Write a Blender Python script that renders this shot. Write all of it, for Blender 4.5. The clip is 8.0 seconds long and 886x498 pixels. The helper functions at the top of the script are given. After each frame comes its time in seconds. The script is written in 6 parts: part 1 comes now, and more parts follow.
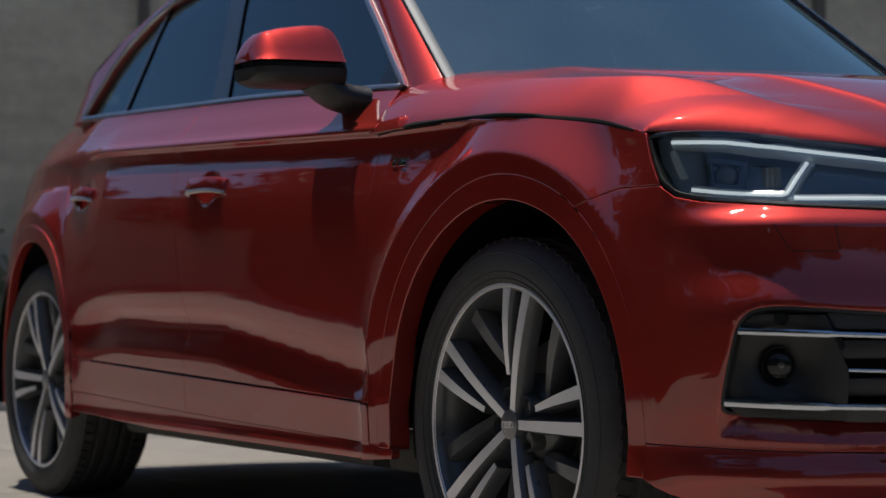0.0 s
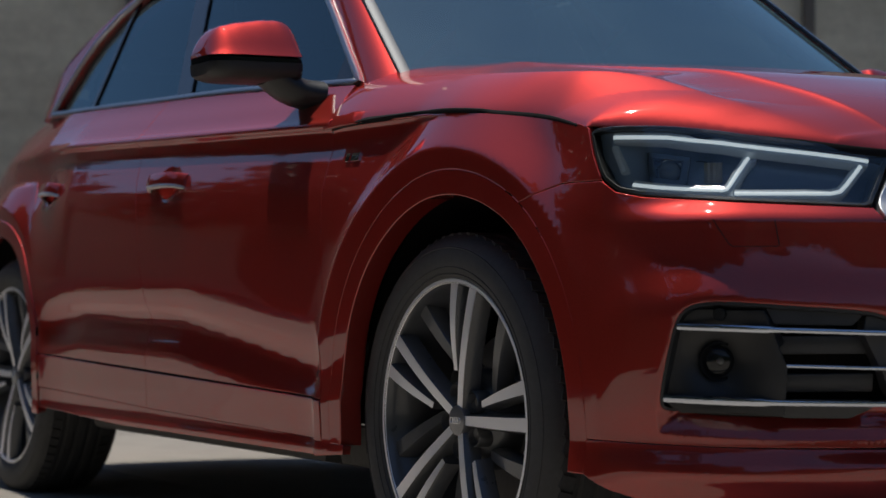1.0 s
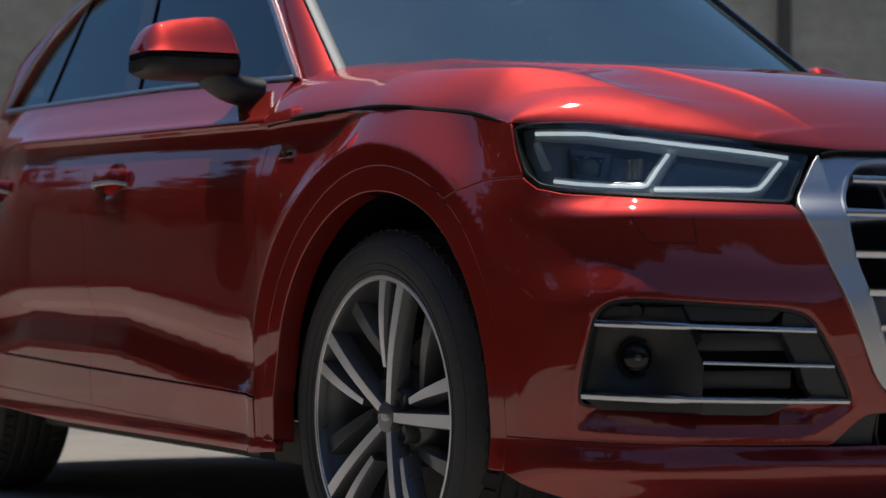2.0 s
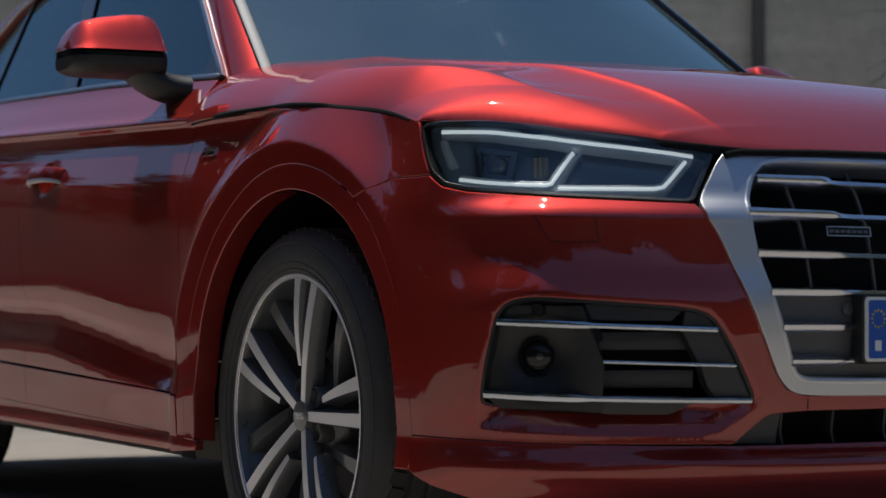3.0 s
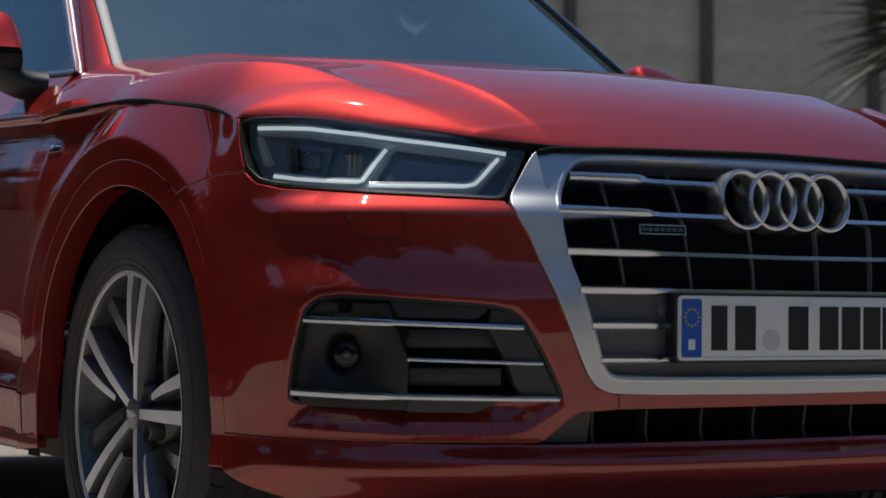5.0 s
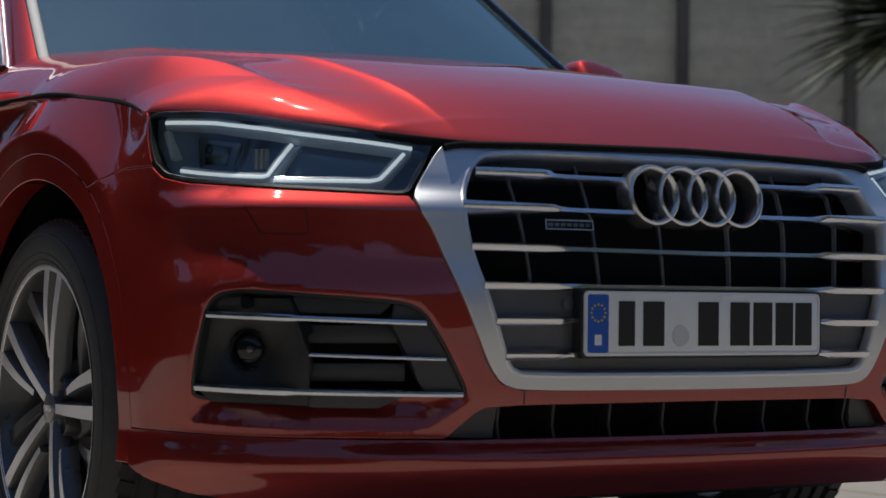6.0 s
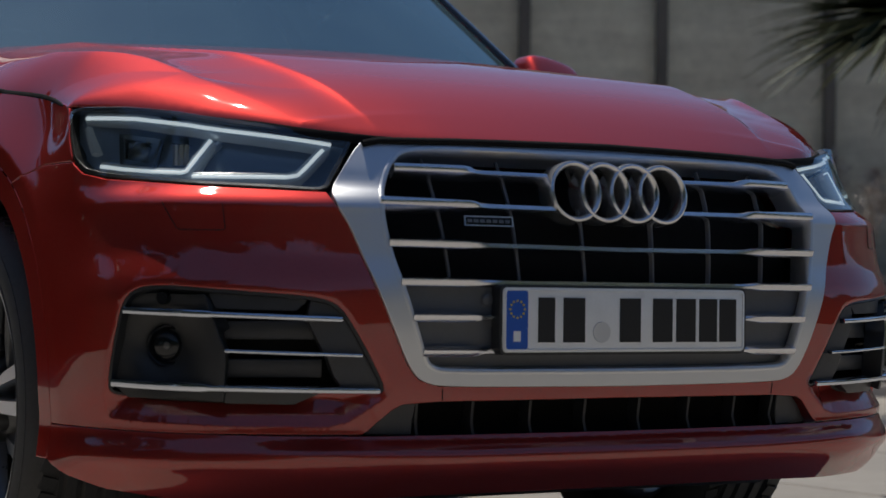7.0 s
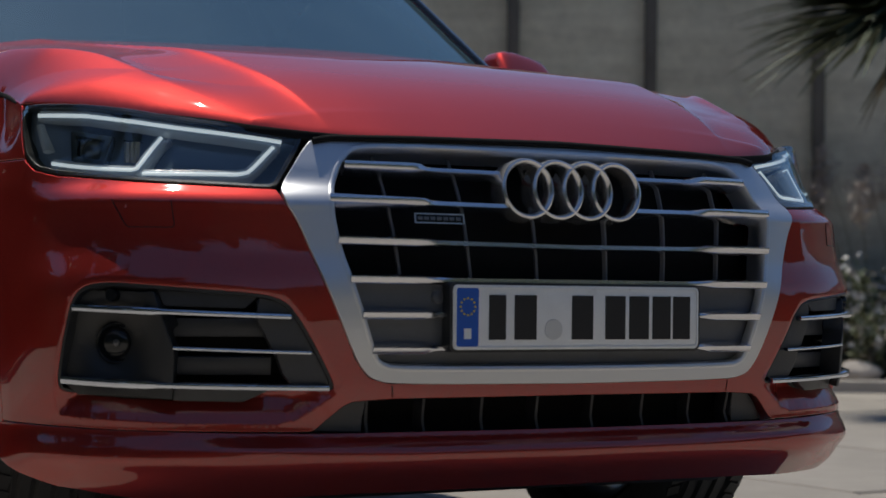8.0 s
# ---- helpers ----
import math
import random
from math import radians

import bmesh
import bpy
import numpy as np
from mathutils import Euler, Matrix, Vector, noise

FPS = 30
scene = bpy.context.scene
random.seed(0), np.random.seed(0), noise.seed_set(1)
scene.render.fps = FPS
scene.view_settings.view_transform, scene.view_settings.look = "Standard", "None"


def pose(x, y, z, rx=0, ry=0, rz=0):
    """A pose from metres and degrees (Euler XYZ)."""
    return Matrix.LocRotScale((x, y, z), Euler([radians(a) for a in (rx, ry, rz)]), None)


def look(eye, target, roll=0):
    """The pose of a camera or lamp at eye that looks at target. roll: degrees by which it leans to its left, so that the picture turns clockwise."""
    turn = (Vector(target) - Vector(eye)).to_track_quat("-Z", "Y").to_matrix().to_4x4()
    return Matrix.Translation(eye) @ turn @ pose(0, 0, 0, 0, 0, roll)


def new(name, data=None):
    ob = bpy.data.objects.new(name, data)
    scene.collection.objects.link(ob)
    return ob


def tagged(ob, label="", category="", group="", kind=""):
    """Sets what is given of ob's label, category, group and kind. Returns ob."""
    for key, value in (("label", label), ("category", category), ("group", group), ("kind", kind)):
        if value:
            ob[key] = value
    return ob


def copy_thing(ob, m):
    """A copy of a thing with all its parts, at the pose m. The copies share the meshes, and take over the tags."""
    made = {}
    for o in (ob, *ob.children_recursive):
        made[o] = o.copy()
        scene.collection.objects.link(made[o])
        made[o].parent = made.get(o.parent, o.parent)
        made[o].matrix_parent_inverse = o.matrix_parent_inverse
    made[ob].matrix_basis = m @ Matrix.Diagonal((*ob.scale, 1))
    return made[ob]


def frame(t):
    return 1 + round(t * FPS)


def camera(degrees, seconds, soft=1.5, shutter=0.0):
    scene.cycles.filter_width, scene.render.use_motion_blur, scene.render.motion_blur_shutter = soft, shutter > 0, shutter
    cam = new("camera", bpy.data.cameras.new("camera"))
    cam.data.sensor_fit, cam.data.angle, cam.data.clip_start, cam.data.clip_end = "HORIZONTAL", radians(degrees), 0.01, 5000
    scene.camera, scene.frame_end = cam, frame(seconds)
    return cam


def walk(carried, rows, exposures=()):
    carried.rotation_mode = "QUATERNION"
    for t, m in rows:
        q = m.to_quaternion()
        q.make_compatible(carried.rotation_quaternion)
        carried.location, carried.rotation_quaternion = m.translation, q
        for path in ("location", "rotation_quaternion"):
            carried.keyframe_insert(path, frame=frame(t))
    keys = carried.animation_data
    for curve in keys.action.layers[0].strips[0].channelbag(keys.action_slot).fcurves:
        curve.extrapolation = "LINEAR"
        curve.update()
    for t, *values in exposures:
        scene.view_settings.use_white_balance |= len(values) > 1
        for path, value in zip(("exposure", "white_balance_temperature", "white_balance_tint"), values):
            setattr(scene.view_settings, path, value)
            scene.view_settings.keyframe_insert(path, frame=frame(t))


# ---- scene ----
cam = camera(25.0, 8.0)
PATH = [
    (0, (3.314, -2.976, 0.598), (1.591, -1.961, 0.655), 0.0),
    (0.5, (3.334, -2.926, 0.597), (1.61, -1.915, 0.652), 0.0),
    (1, (3.363, -2.874, 0.593), (1.638, -1.864, 0.648), 0.1),
    (1.5, (3.391, -2.822, 0.589), (1.667, -1.809, 0.644), 0.15),
    (3, (3.5, -2.617, 0.587), (1.778, -1.601, 0.641), 0.3),
    (3.5, (3.534, -2.552, 0.585), (1.814, -1.533, 0.64), 0.4),
    (4, (3.567, -2.476, 0.58), (1.847, -1.457, 0.638), 0.47),
    (4.5, (3.606, -2.409, 0.58), (1.886, -1.389, 0.638), 0.5),
    (6, (3.717, -2.198, 0.585), (1.998, -1.177, 0.635), 0.6),
    (6.5, (3.757, -2.135, 0.589), (2.037, -1.115, 0.635), 0.63),
    (7, (3.785, -2.08, 0.592), (2.066, -1.058, 0.635), 0.67),
    (7.5, (3.81, -2.036, 0.594), (2.091, -1.015, 0.635), 0.7),
    (8, (3.831, -2.005, 0.597), (2.111, -0.985, 0.635), 0.7),
]
walk(cam, [(t, look(eye, target, roll)) for t, eye, target, roll in PATH], [(0, -0.66), (8, -0.66)])

# focus on the front corner of the car
cam.data.dof.use_dof, cam.data.dof.focus_distance, cam.data.dof.aperture_fstop = True, 3.9, 5.0

# ---- light: a clear midday sun almost overhead ----
SUN_AZ, SUN_EL = 183.0, 71.0
world = bpy.data.worlds.new("sky")
scene.world = world
world.use_nodes = True
wn = world.node_tree
sky = wn.nodes.new("ShaderNodeTexSky")
sky.sky_type, sky.sun_disc = "NISHITA", False
sky.sun_elevation, sky.sun_rotation = radians(SUN_EL), radians(90 - SUN_AZ)
sky.altitude, sky.air_density, sky.dust_density, sky.ozone_density = 100, 0.8, 0.15, 4.0
wn.links.new(sky.outputs[0], wn.nodes["Background"].inputs[0])
wn.nodes["Background"].inputs[1].default_value = 0.14
sun = new("sun", bpy.data.lights.new("sun", "SUN"))
sun.data.energy, sun.data.angle, sun.data.color = 5.0, radians(0.5), (1.0, 0.95, 0.86)
SUN_DIR = Vector((math.cos(radians(SUN_AZ)) * math.cos(radians(SUN_EL)), math.sin(radians(SUN_AZ)) * math.cos(radians(SUN_EL)), math.sin(radians(SUN_EL))))
sun.matrix_world = look(SUN_DIR * 30, (0, 0, 0))

# ---- materials ----
def material(name, colour, rough=0.5, metal=0.0, coat=0.0, coat_rough=0.03, spec=0.5):
    m = bpy.data.materials.new(name)
    m.use_nodes = True
    b = m.node_tree.nodes["Principled BSDF"]
    b.inputs["Base Color"].default_value = (*colour, 1)
    b.inputs["Roughness"].default_value, b.inputs["Metallic"].default_value = rough, metal
    b.inputs["Coat Weight"].default_value, b.inputs["Coat Roughness"].default_value = coat, coat_rough
    b.inputs["Specular IOR Level"].default_value = spec
    return m


def node(m, kind, **values):
    n = m.node_tree.nodes.new(kind)
    for key, value in values.items():
        n.inputs[key.replace("_", " ")].default_value = value
    return n


def link(m, a, b):
    m.node_tree.links.new(a, b)


def noise_of(m, scale, detail=4.0, rough=0.55, stretch=None, vector="Object"):
    """A noise texture in the thing's own metres; stretch squeezes it by axis."""
    co = m.node_tree.nodes.new("ShaderNodeTexCoord")
    out = co.outputs[vector]
    if stretch:
        mp = m.node_tree.nodes.new("ShaderNodeMapping")
        mp.inputs["Scale"].default_value = stretch
        link(m, out, mp.inputs["Vector"])
        out = mp.outputs[0]
    n = node(m, "ShaderNodeTexNoise", Scale=scale, Detail=detail, Roughness=rough)
    link(m, out, n.inputs["Vector"])
    return n.outputs["Fac"]


def ramp(m, fac, stops):
    r = m.node_tree.nodes.new("ShaderNodeValToRGB")
    el = r.color_ramp.elements
    while len(el) < len(stops):
        el.new(0.5)
    for e, (at, c) in zip(el, stops):
        e.position, e.color = at, (*c, 1) if len(c) == 3 else c
    link(m, fac, r.inputs[0])
    return r.outputs[0]


def mixed(m, fac, a, b, how="MIX"):
    n = m.node_tree.nodes.new("ShaderNodeMix")
    n.data_type, n.blend_type = "RGBA", how
    for slot, value in ((0, fac), (6, a), (7, b)):
        if isinstance(value, (int, float)):
            n.inputs[slot].default_value = value
        elif isinstance(value, tuple):
            n.inputs[slot].default_value = (*value, 1)
        else:
            link(m, value, n.inputs[slot])
    return n.outputs[2]


def bump(m, height, strength, distance):
    n = node(m, "ShaderNodeBump", Strength=strength, Distance=distance)
    link(m, height, n.inputs["Height"])
    link(m, n.outputs[0], m.node_tree.nodes["Principled BSDF"].inputs["Normal"])


def put(m, socket, out):
    link(m, out, m.node_tree.nodes["Principled BSDF"].inputs[socket])


def speckled(name, colour, rough, scale, spread=0.25, bump_by=0.0, metal=0.0, coat=0.0, rough_spread=0.08):
    """A plain surface with fine grain, broad unevenness and a rough sheen that varies."""
    m = material(name, colour, rough, metal, coat)
    broad, fine = noise_of(m, scale * 0.12, 3), noise_of(m, scale, 6, 0.65)
    lo, hi = tuple(c * (1 - spread) for c in colour), tuple(min(1, c * (1 + spread)) for c in colour)
    put(m, "Base Color", mixed(m, 0.45, ramp(m, broad, [(0.3, lo), (0.7, hi)]), ramp(m, fine, [(0.25, lo), (0.75, hi)])))
    put(m, "Roughness", ramp(m, broad, [(0.3, (max(0.02, rough - rough_spread),) * 3), (0.7, (min(1, rough + rough_spread),) * 3)]))
    if bump_by:
        bump(m, fine, 0.5, bump_by)
    return m


def paint_material():
    m = material("red_metallic_paint", (0.4, 0.02, 0.016), 0.52, 0.80, 1.0, 0.02, 0.25)
    m.node_tree.nodes["Principled BSDF"].inputs["Coat IOR"].default_value = 1.74
    m.node_tree.nodes["Principled BSDF"].inputs["Specular Tint"].default_value = (0.78, 0.26, 0.24, 1)
    flake = noise_of(m, 900, 2)
    put(m, "Base Color", ramp(m, flake, [(0.3, (0.29, 0.026, 0.020)), (0.7, (0.41, 0.039, 0.030))]))
    haze = noise_of(m, 3.0, 5)
    put(m, "Coat Roughness", ramp(m, haze, [(0.35, (0.022,) * 3), (0.75, (0.042,) * 3)]))
    return m


def glass_material(name, tint, ior=1.5, haze=0.0):
    m = bpy.data.materials.new(name)
    m.use_nodes = True
    m.node_tree.nodes.remove(m.node_tree.nodes["Principled BSDF"])
    clear, gloss, mix = (m.node_tree.nodes.new("ShaderNodeBsdf" + k) for k in ("Transparent", "Glossy", "Transparent"))
    m.node_tree.nodes.remove(mix)
    mix = m.node_tree.nodes.new("ShaderNodeMixShader")
    clear.inputs[0].default_value = (*tint, 1)
    # reflections are tinted towards sky blue, most on the windows and windscreen
    gloss.inputs["Color"].default_value = (0.74, 0.96, 1.0, 1) if name.startswith(("tinted", "windscreen")) else (0.80, 0.93, 1.0, 1)
    gloss.inputs["Roughness"].default_value = 0.015
    fres = m.node_tree.nodes.new("ShaderNodeFresnel")
    fres.inputs["IOR"].default_value = ior
    link(m, fres.outputs[0], mix.inputs[0])
    link(m, clear.outputs[0], mix.inputs[1])
    link(m, gloss.outputs[0], mix.inputs[2])
    last = mix
    if haze:
        # painted haze: a thin, uneven, blue-green diffuse film over the outer face
        film, last = m.node_tree.nodes.new("ShaderNodeBsdfDiffuse"), m.node_tree.nodes.new("ShaderNodeMixShader")
        film.inputs[0].default_value = (0.34, 0.56, 0.64, 1)
        link(m, ramp(m, noise_of(m, 2.5, 5), [(0.3, (haze * 0.7,) * 3), (0.7, (haze * 1.3,) * 3)]), last.inputs[0])
        link(m, mix.outputs[0], last.inputs[1])
        link(m, film.outputs[0], last.inputs[2])
    link(m, last.outputs[0], m.node_tree.nodes["Material Output"].inputs[0])
    return m


PAINT = paint_material()
BLACK = speckled("black_grained_plastic", (0.022, 0.023, 0.025), 0.45, 220, 0.2, 0.0006)
GREY_PANEL = speckled("grey_satin_plastic", (0.10, 0.105, 0.115), 0.42, 160, 0.12, 0.0004)
# underseal, so black that it also paints the shade in openings and gaps
DARK = speckled("underseal_and_shade_black", (0.006, 0.006, 0.0065), 0.85, 60, 0.3, 0.002)
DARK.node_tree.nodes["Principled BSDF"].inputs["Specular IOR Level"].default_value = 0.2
UNDERSIDE = speckled("grey_underbody_plastic", (0.075, 0.072, 0.07), 0.8, 60, 0.3, 0.002)
GLOSS_BLACK = material("gloss_black_plastic", (0.008, 0.009, 0.011), 0.14, 0, 0.15, 0.03)
CHROME = material("polished_chrome", (0.78, 0.79, 0.80), 0.08, 1.0)
EMBLEM_SILVER = material("bright_silver_plating", (0.72, 0.72, 0.73), 0.2, 0.92)
SATIN = material("satin_aluminium", (0.69, 0.70, 0.72), 0.46, 1.0)
TRIM_GREY = material("grey_anodised_trim", (0.17, 0.175, 0.185), 0.6, 0.7)
WINDOW_TRIM = material("window_trim_aluminium", (0.44, 0.45, 0.48), 0.36, 1.0)
RIM_FACE = material("machined_alloy", (0.90, 0.90, 0.94), 0.38, 0.6, 0.3)
RIM_DARK = speckled("anthracite_wheel_lacquer", (0.10, 0.103, 0.11), 0.35, 200, 0.1, 0, 0.4, 0.5)
RUBBER = speckled("tyre_rubber", (0.052, 0.052, 0.053), 0.68, 90, 0.35, 0.0006)
STEEL = speckled("brake_steel", (0.32, 0.31, 0.30), 0.38, 120, 0.2, 0.0003, 1.0)
WINDOW = glass_material("tinted_window_glass", (0.16, 0.19, 0.21), 1.65)
SCREEN = glass_material("windscreen_glass", (0.22, 0.27, 0.29), 4.2, 0.085)
LENS = glass_material("lamp_lens_glass", (0.93, 0.95, 0.96), 1.8)
# lamp interior, its colour blued and lightened like sky mirrored in the lens
LAMP_SKY = speckled("lamp_housing_sky_tint", (0.25, 0.31, 0.40), 0.22, 150, 0.2)
GUIDE = material("milky_light_guide", (0.80, 0.82, 0.82), 0.22, 0, 0.5)
GUIDE.node_tree.nodes["Principled BSDF"].inputs["Emission Color"].default_value = (0.86, 0.97, 1.0, 1)
GUIDE.node_tree.nodes["Principled BSDF"].inputs["Emission Strength"].default_value = 0.85
FABRIC = speckled("dark_seat_leather", (0.025, 0.024, 0.024), 0.55, 140, 0.2, 0.0008)
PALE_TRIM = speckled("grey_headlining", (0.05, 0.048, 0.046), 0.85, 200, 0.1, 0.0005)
PLATE_WHITE = speckled("reflective_plate_sheet", (0.84, 0.85, 0.84), 0.35, 180, 0.05, 0, 0, 0.2)
PLATE_BLUE = material("plate_blue", (0.012, 0.10, 0.48), 0.35, 0, 0.2)
PLATE_INK = material("plate_ink", (0.012, 0.012, 0.014), 0.4)
PLATE_YELLOW = material("plate_yellow", (0.75, 0.55, 0.02), 0.4)
JOINT = material("shadowed_joint", (0.02, 0.004, 0.004), 0.7)
TAIL_RED = material("tail_lamp_red", (0.28, 0.01, 0.012), 0.08, 0, 1.0)

# ---- body shape functions ----
def spline(pts):
    """A smooth curve through (t, value) rows, held straight past the ends."""
    p = np.array(pts, float)
    t, v = p[:, 0], p[:, 1:]
    h = np.diff(t)[:, None]
    d = np.diff(v, axis=0) / h
    m = np.zeros_like(v)
    m[1:-1] = (d[:-1] * h[1:] + d[1:] * h[:-1]) / (h[:-1] + h[1:])
    m[0], m[-1] = d[0], d[-1]
    flat = d[:-1] * d[1:] <= 0
    m[1:-1][flat] = 0
    def at(x):
        x = np.clip(np.asarray(x, float), t[0], t[-1])
        i = np.clip(np.searchsorted(t, x) - 1, 0, len(t) - 2)
        w = h[i, 0]
        s = ((x - t[i]) / w)[..., None]
        w = w[..., None]
        r = ((1 + 2 * s) * (1 - s) ** 2 * v[i] + s * (1 - s) ** 2 * w * m[i]
             + s * s * (3 - 2 * s) * v[i + 1] + s * s * (s - 1) * w * m[i + 1])
        return r[..., 0] if v.shape[1] == 1 else r
    return at

# plan outline of the right half at bumper height: forward x, half width y, from the nose to the tail
PLAN = [(0.925, 0.0), (0.917, 0.2), (0.895, 0.42), (0.868, 0.56), (0.814, 0.684), (0.728, 0.803), (0.611, 0.869),
        (0.45, 0.898), (0.25, 0.914), (0.0, 0.928), (-0.5, 0.932), (-1.4, 0.93), (-2.2, 0.924), (-2.6, 0.906),
        (-3.0, 0.868), (-3.25, 0.815), (-3.45, 0.755), (-3.62, 0.60), (-3.71, 0.38), (-3.745, 0.0)]
def plan_curve(pts):
    q = [np.array(p) for p in pts]
    q = [2 * q[0] - q[1]] + q + [2 * q[-1] - q[-2]]
    q[0] = np.array((pts[1][0], -pts[1][1])); q[-1] = np.array((pts[-2][0], -pts[-2][1]))
    out = []
    for i in range(1, len(q) - 2):
        for k in np.linspace(0, 1, 40, endpoint=False):
            a, b, c, d = q[i - 1:i + 3]
            t0, t1 = 0.0, np.linalg.norm(b - a) ** .5
            t2 = t1 + np.linalg.norm(c - b) ** .5
            t3 = t2 + np.linalg.norm(d - c) ** .5
            t = t1 + k * (t2 - t1)
            A1 = (t1 - t) / (t1 - t0) * a + (t - t0) / (t1 - t0) * b
            A2 = (t2 - t) / (t2 - t1) * b + (t - t1) / (t2 - t1) * c
            A3 = (t3 - t) / (t3 - t2) * c + (t - t2) / (t3 - t2) * d
            B1 = (t2 - t) / (t2 - t0) * A1 + (t - t0) / (t2 - t0) * A2
            B2 = (t3 - t) / (t3 - t1) * A2 + (t - t1) / (t3 - t1) * A3
            out.append((t2 - t) / (t2 - t1) * B1 + (t - t1) / (t2 - t1) * B2)
    out.append(q[-2])
    return np.array(out)
PC = plan_curve(PLAN)
PS = np.concatenate([[0], np.cumsum(np.linalg.norm(np.diff(PC, axis=0), axis=1))])
_t = np.gradient(PC, PS, axis=0)
for _ in range(12):
    _t[1:-1] = (_t[:-2] + 2 * _t[1:-1] + _t[2:]) / 4
PN = np.stack([-_t[:, 1], _t[:, 0]], 1) * -1
PN /= np.linalg.norm(PN, axis=1)[:, None]
SEND = PS[-1]
def s_of_x(x):
    """Arc length at which the flank has this x."""
    return np.interp(-np.asarray(x, float), -PC[:, 0], PS)
# offsets from the plan outline by height, at stations along it
NOSE = [(0.19, -.15), (0.25, -.06), (0.295, .002), (0.314, .010), (0.322, .008), (0.332, -.002), (0.352, -.022), (0.366, -.022), (0.42, -.014), (0.46, -.010), (0.55, 0), (0.65, -.004), (0.75, -.022), (0.82, -.055), (0.88, -.10), (1.15, -.35)]
LAMP = [(0.19, -.15), (0.25, -.055), (0.298, .002), (0.317, .008), (0.327, .006), (0.334, -.003), (0.352, -.024), (0.364, -.025), (0.385, -.018), (0.42, -.008), (0.46, -.002), (0.55, .003), (0.59, .0015), (0.61, -.003), (0.63, -.010), (0.648, -.0155), (0.665, -.018), (0.69, -.0205), (0.72, -.0228), (0.737, -.0245), (0.743, -.029), (0.765, -.055), (0.80, -.072), (0.86, -.10), (1.15, -.35)]
CORNER = [(0.19, -.14), (0.25, -.045), (0.288, -.016), (0.302, -.006), (0.311, -.004), (0.324, -.007), (0.350, -.019), (0.362, -.020), (0.385, -.014), (0.42, -.004), (0.46, .001), (0.55, .003), (0.59, .001), (0.61, -.004), (0.63, -.012), (0.648, -.0195), (0.665, -.0245), (0.69, -.029), (0.72, -.0325), (0.738, -.035), (0.745, -.040), (0.768, -.067), (0.80, -.087), (0.86, -.115), (0.90, -.135), (1.15, -.35)]
WING = [(0.19, -.05), (0.26, -.008), (0.29, .003), (0.315, .0), (0.355, -.006), (0.42, -.002), (0.55, -.004), (0.65, -.012), (0.72, -.02), (0.765, -.023), (0.80, -.028), (0.86, -.036), (0.91, -.045), (0.96, -.064), (1.15, -.25)]
ARCH = [(0.19, -.03), (0.30, -.002), (0.55, -.004), (0.72, -.016), (0.80, -.040), (0.88, -.075), (0.93, -.080), (0.955, -.082), (0.968, -.080), (0.985, -.076), (1.05, -.11), (1.15, -.18)]
DOOR = [(0.19, -.10), (0.245, -.05), (0.262, -.022), (0.272, -.015), (0.285, -.014), (0.302, -.023), (0.32, -.0220), (0.36, -.0185), (0.40, -.0148), (0.425, -.0135), (0.445, -.018), (0.475, -.028), (0.505, -.035), (0.52, -.0345), (0.54, -.0275), (0.56, -.0205), (0.58, -.0162), (0.61, -.0130), (0.66, -.0105), (0.74, -.011), (0.80, -.016), (0.85, -.025), (0.90, -.041), (0.945, -.055), (0.968, -.055), (0.981, -.044), (0.988, -.045), (1.0, -.060), (1.04, -.100), (1.09, -.146), (1.15, -.172)]
HIP = [(z, d - 0.30 * max(0, z - 0.95)) for z, d in ARCH]
TAIL = [(0.19, -.10), (0.30, -.01), (0.45, 0), (0.60, -.01), (0.75, -.03), (0.90, -.06), (1.15, -.19)]
STATIONS = [(0.0, NOSE), (0.30, NOSE), (0.58, LAMP), (0.78, CORNER), (0.93, CORNER), (1.10, WING), (1.35, ARCH), (1.62, ARCH), (2.05, DOOR), (3.75, DOOR), (4.1, ARCH), (4.6, HIP), (5.2, TAIL), (SEND, TAIL)]
ST_S = np.array([s for s, _ in STATIONS])
ST_F = [spline(p) for _, p in STATIONS]
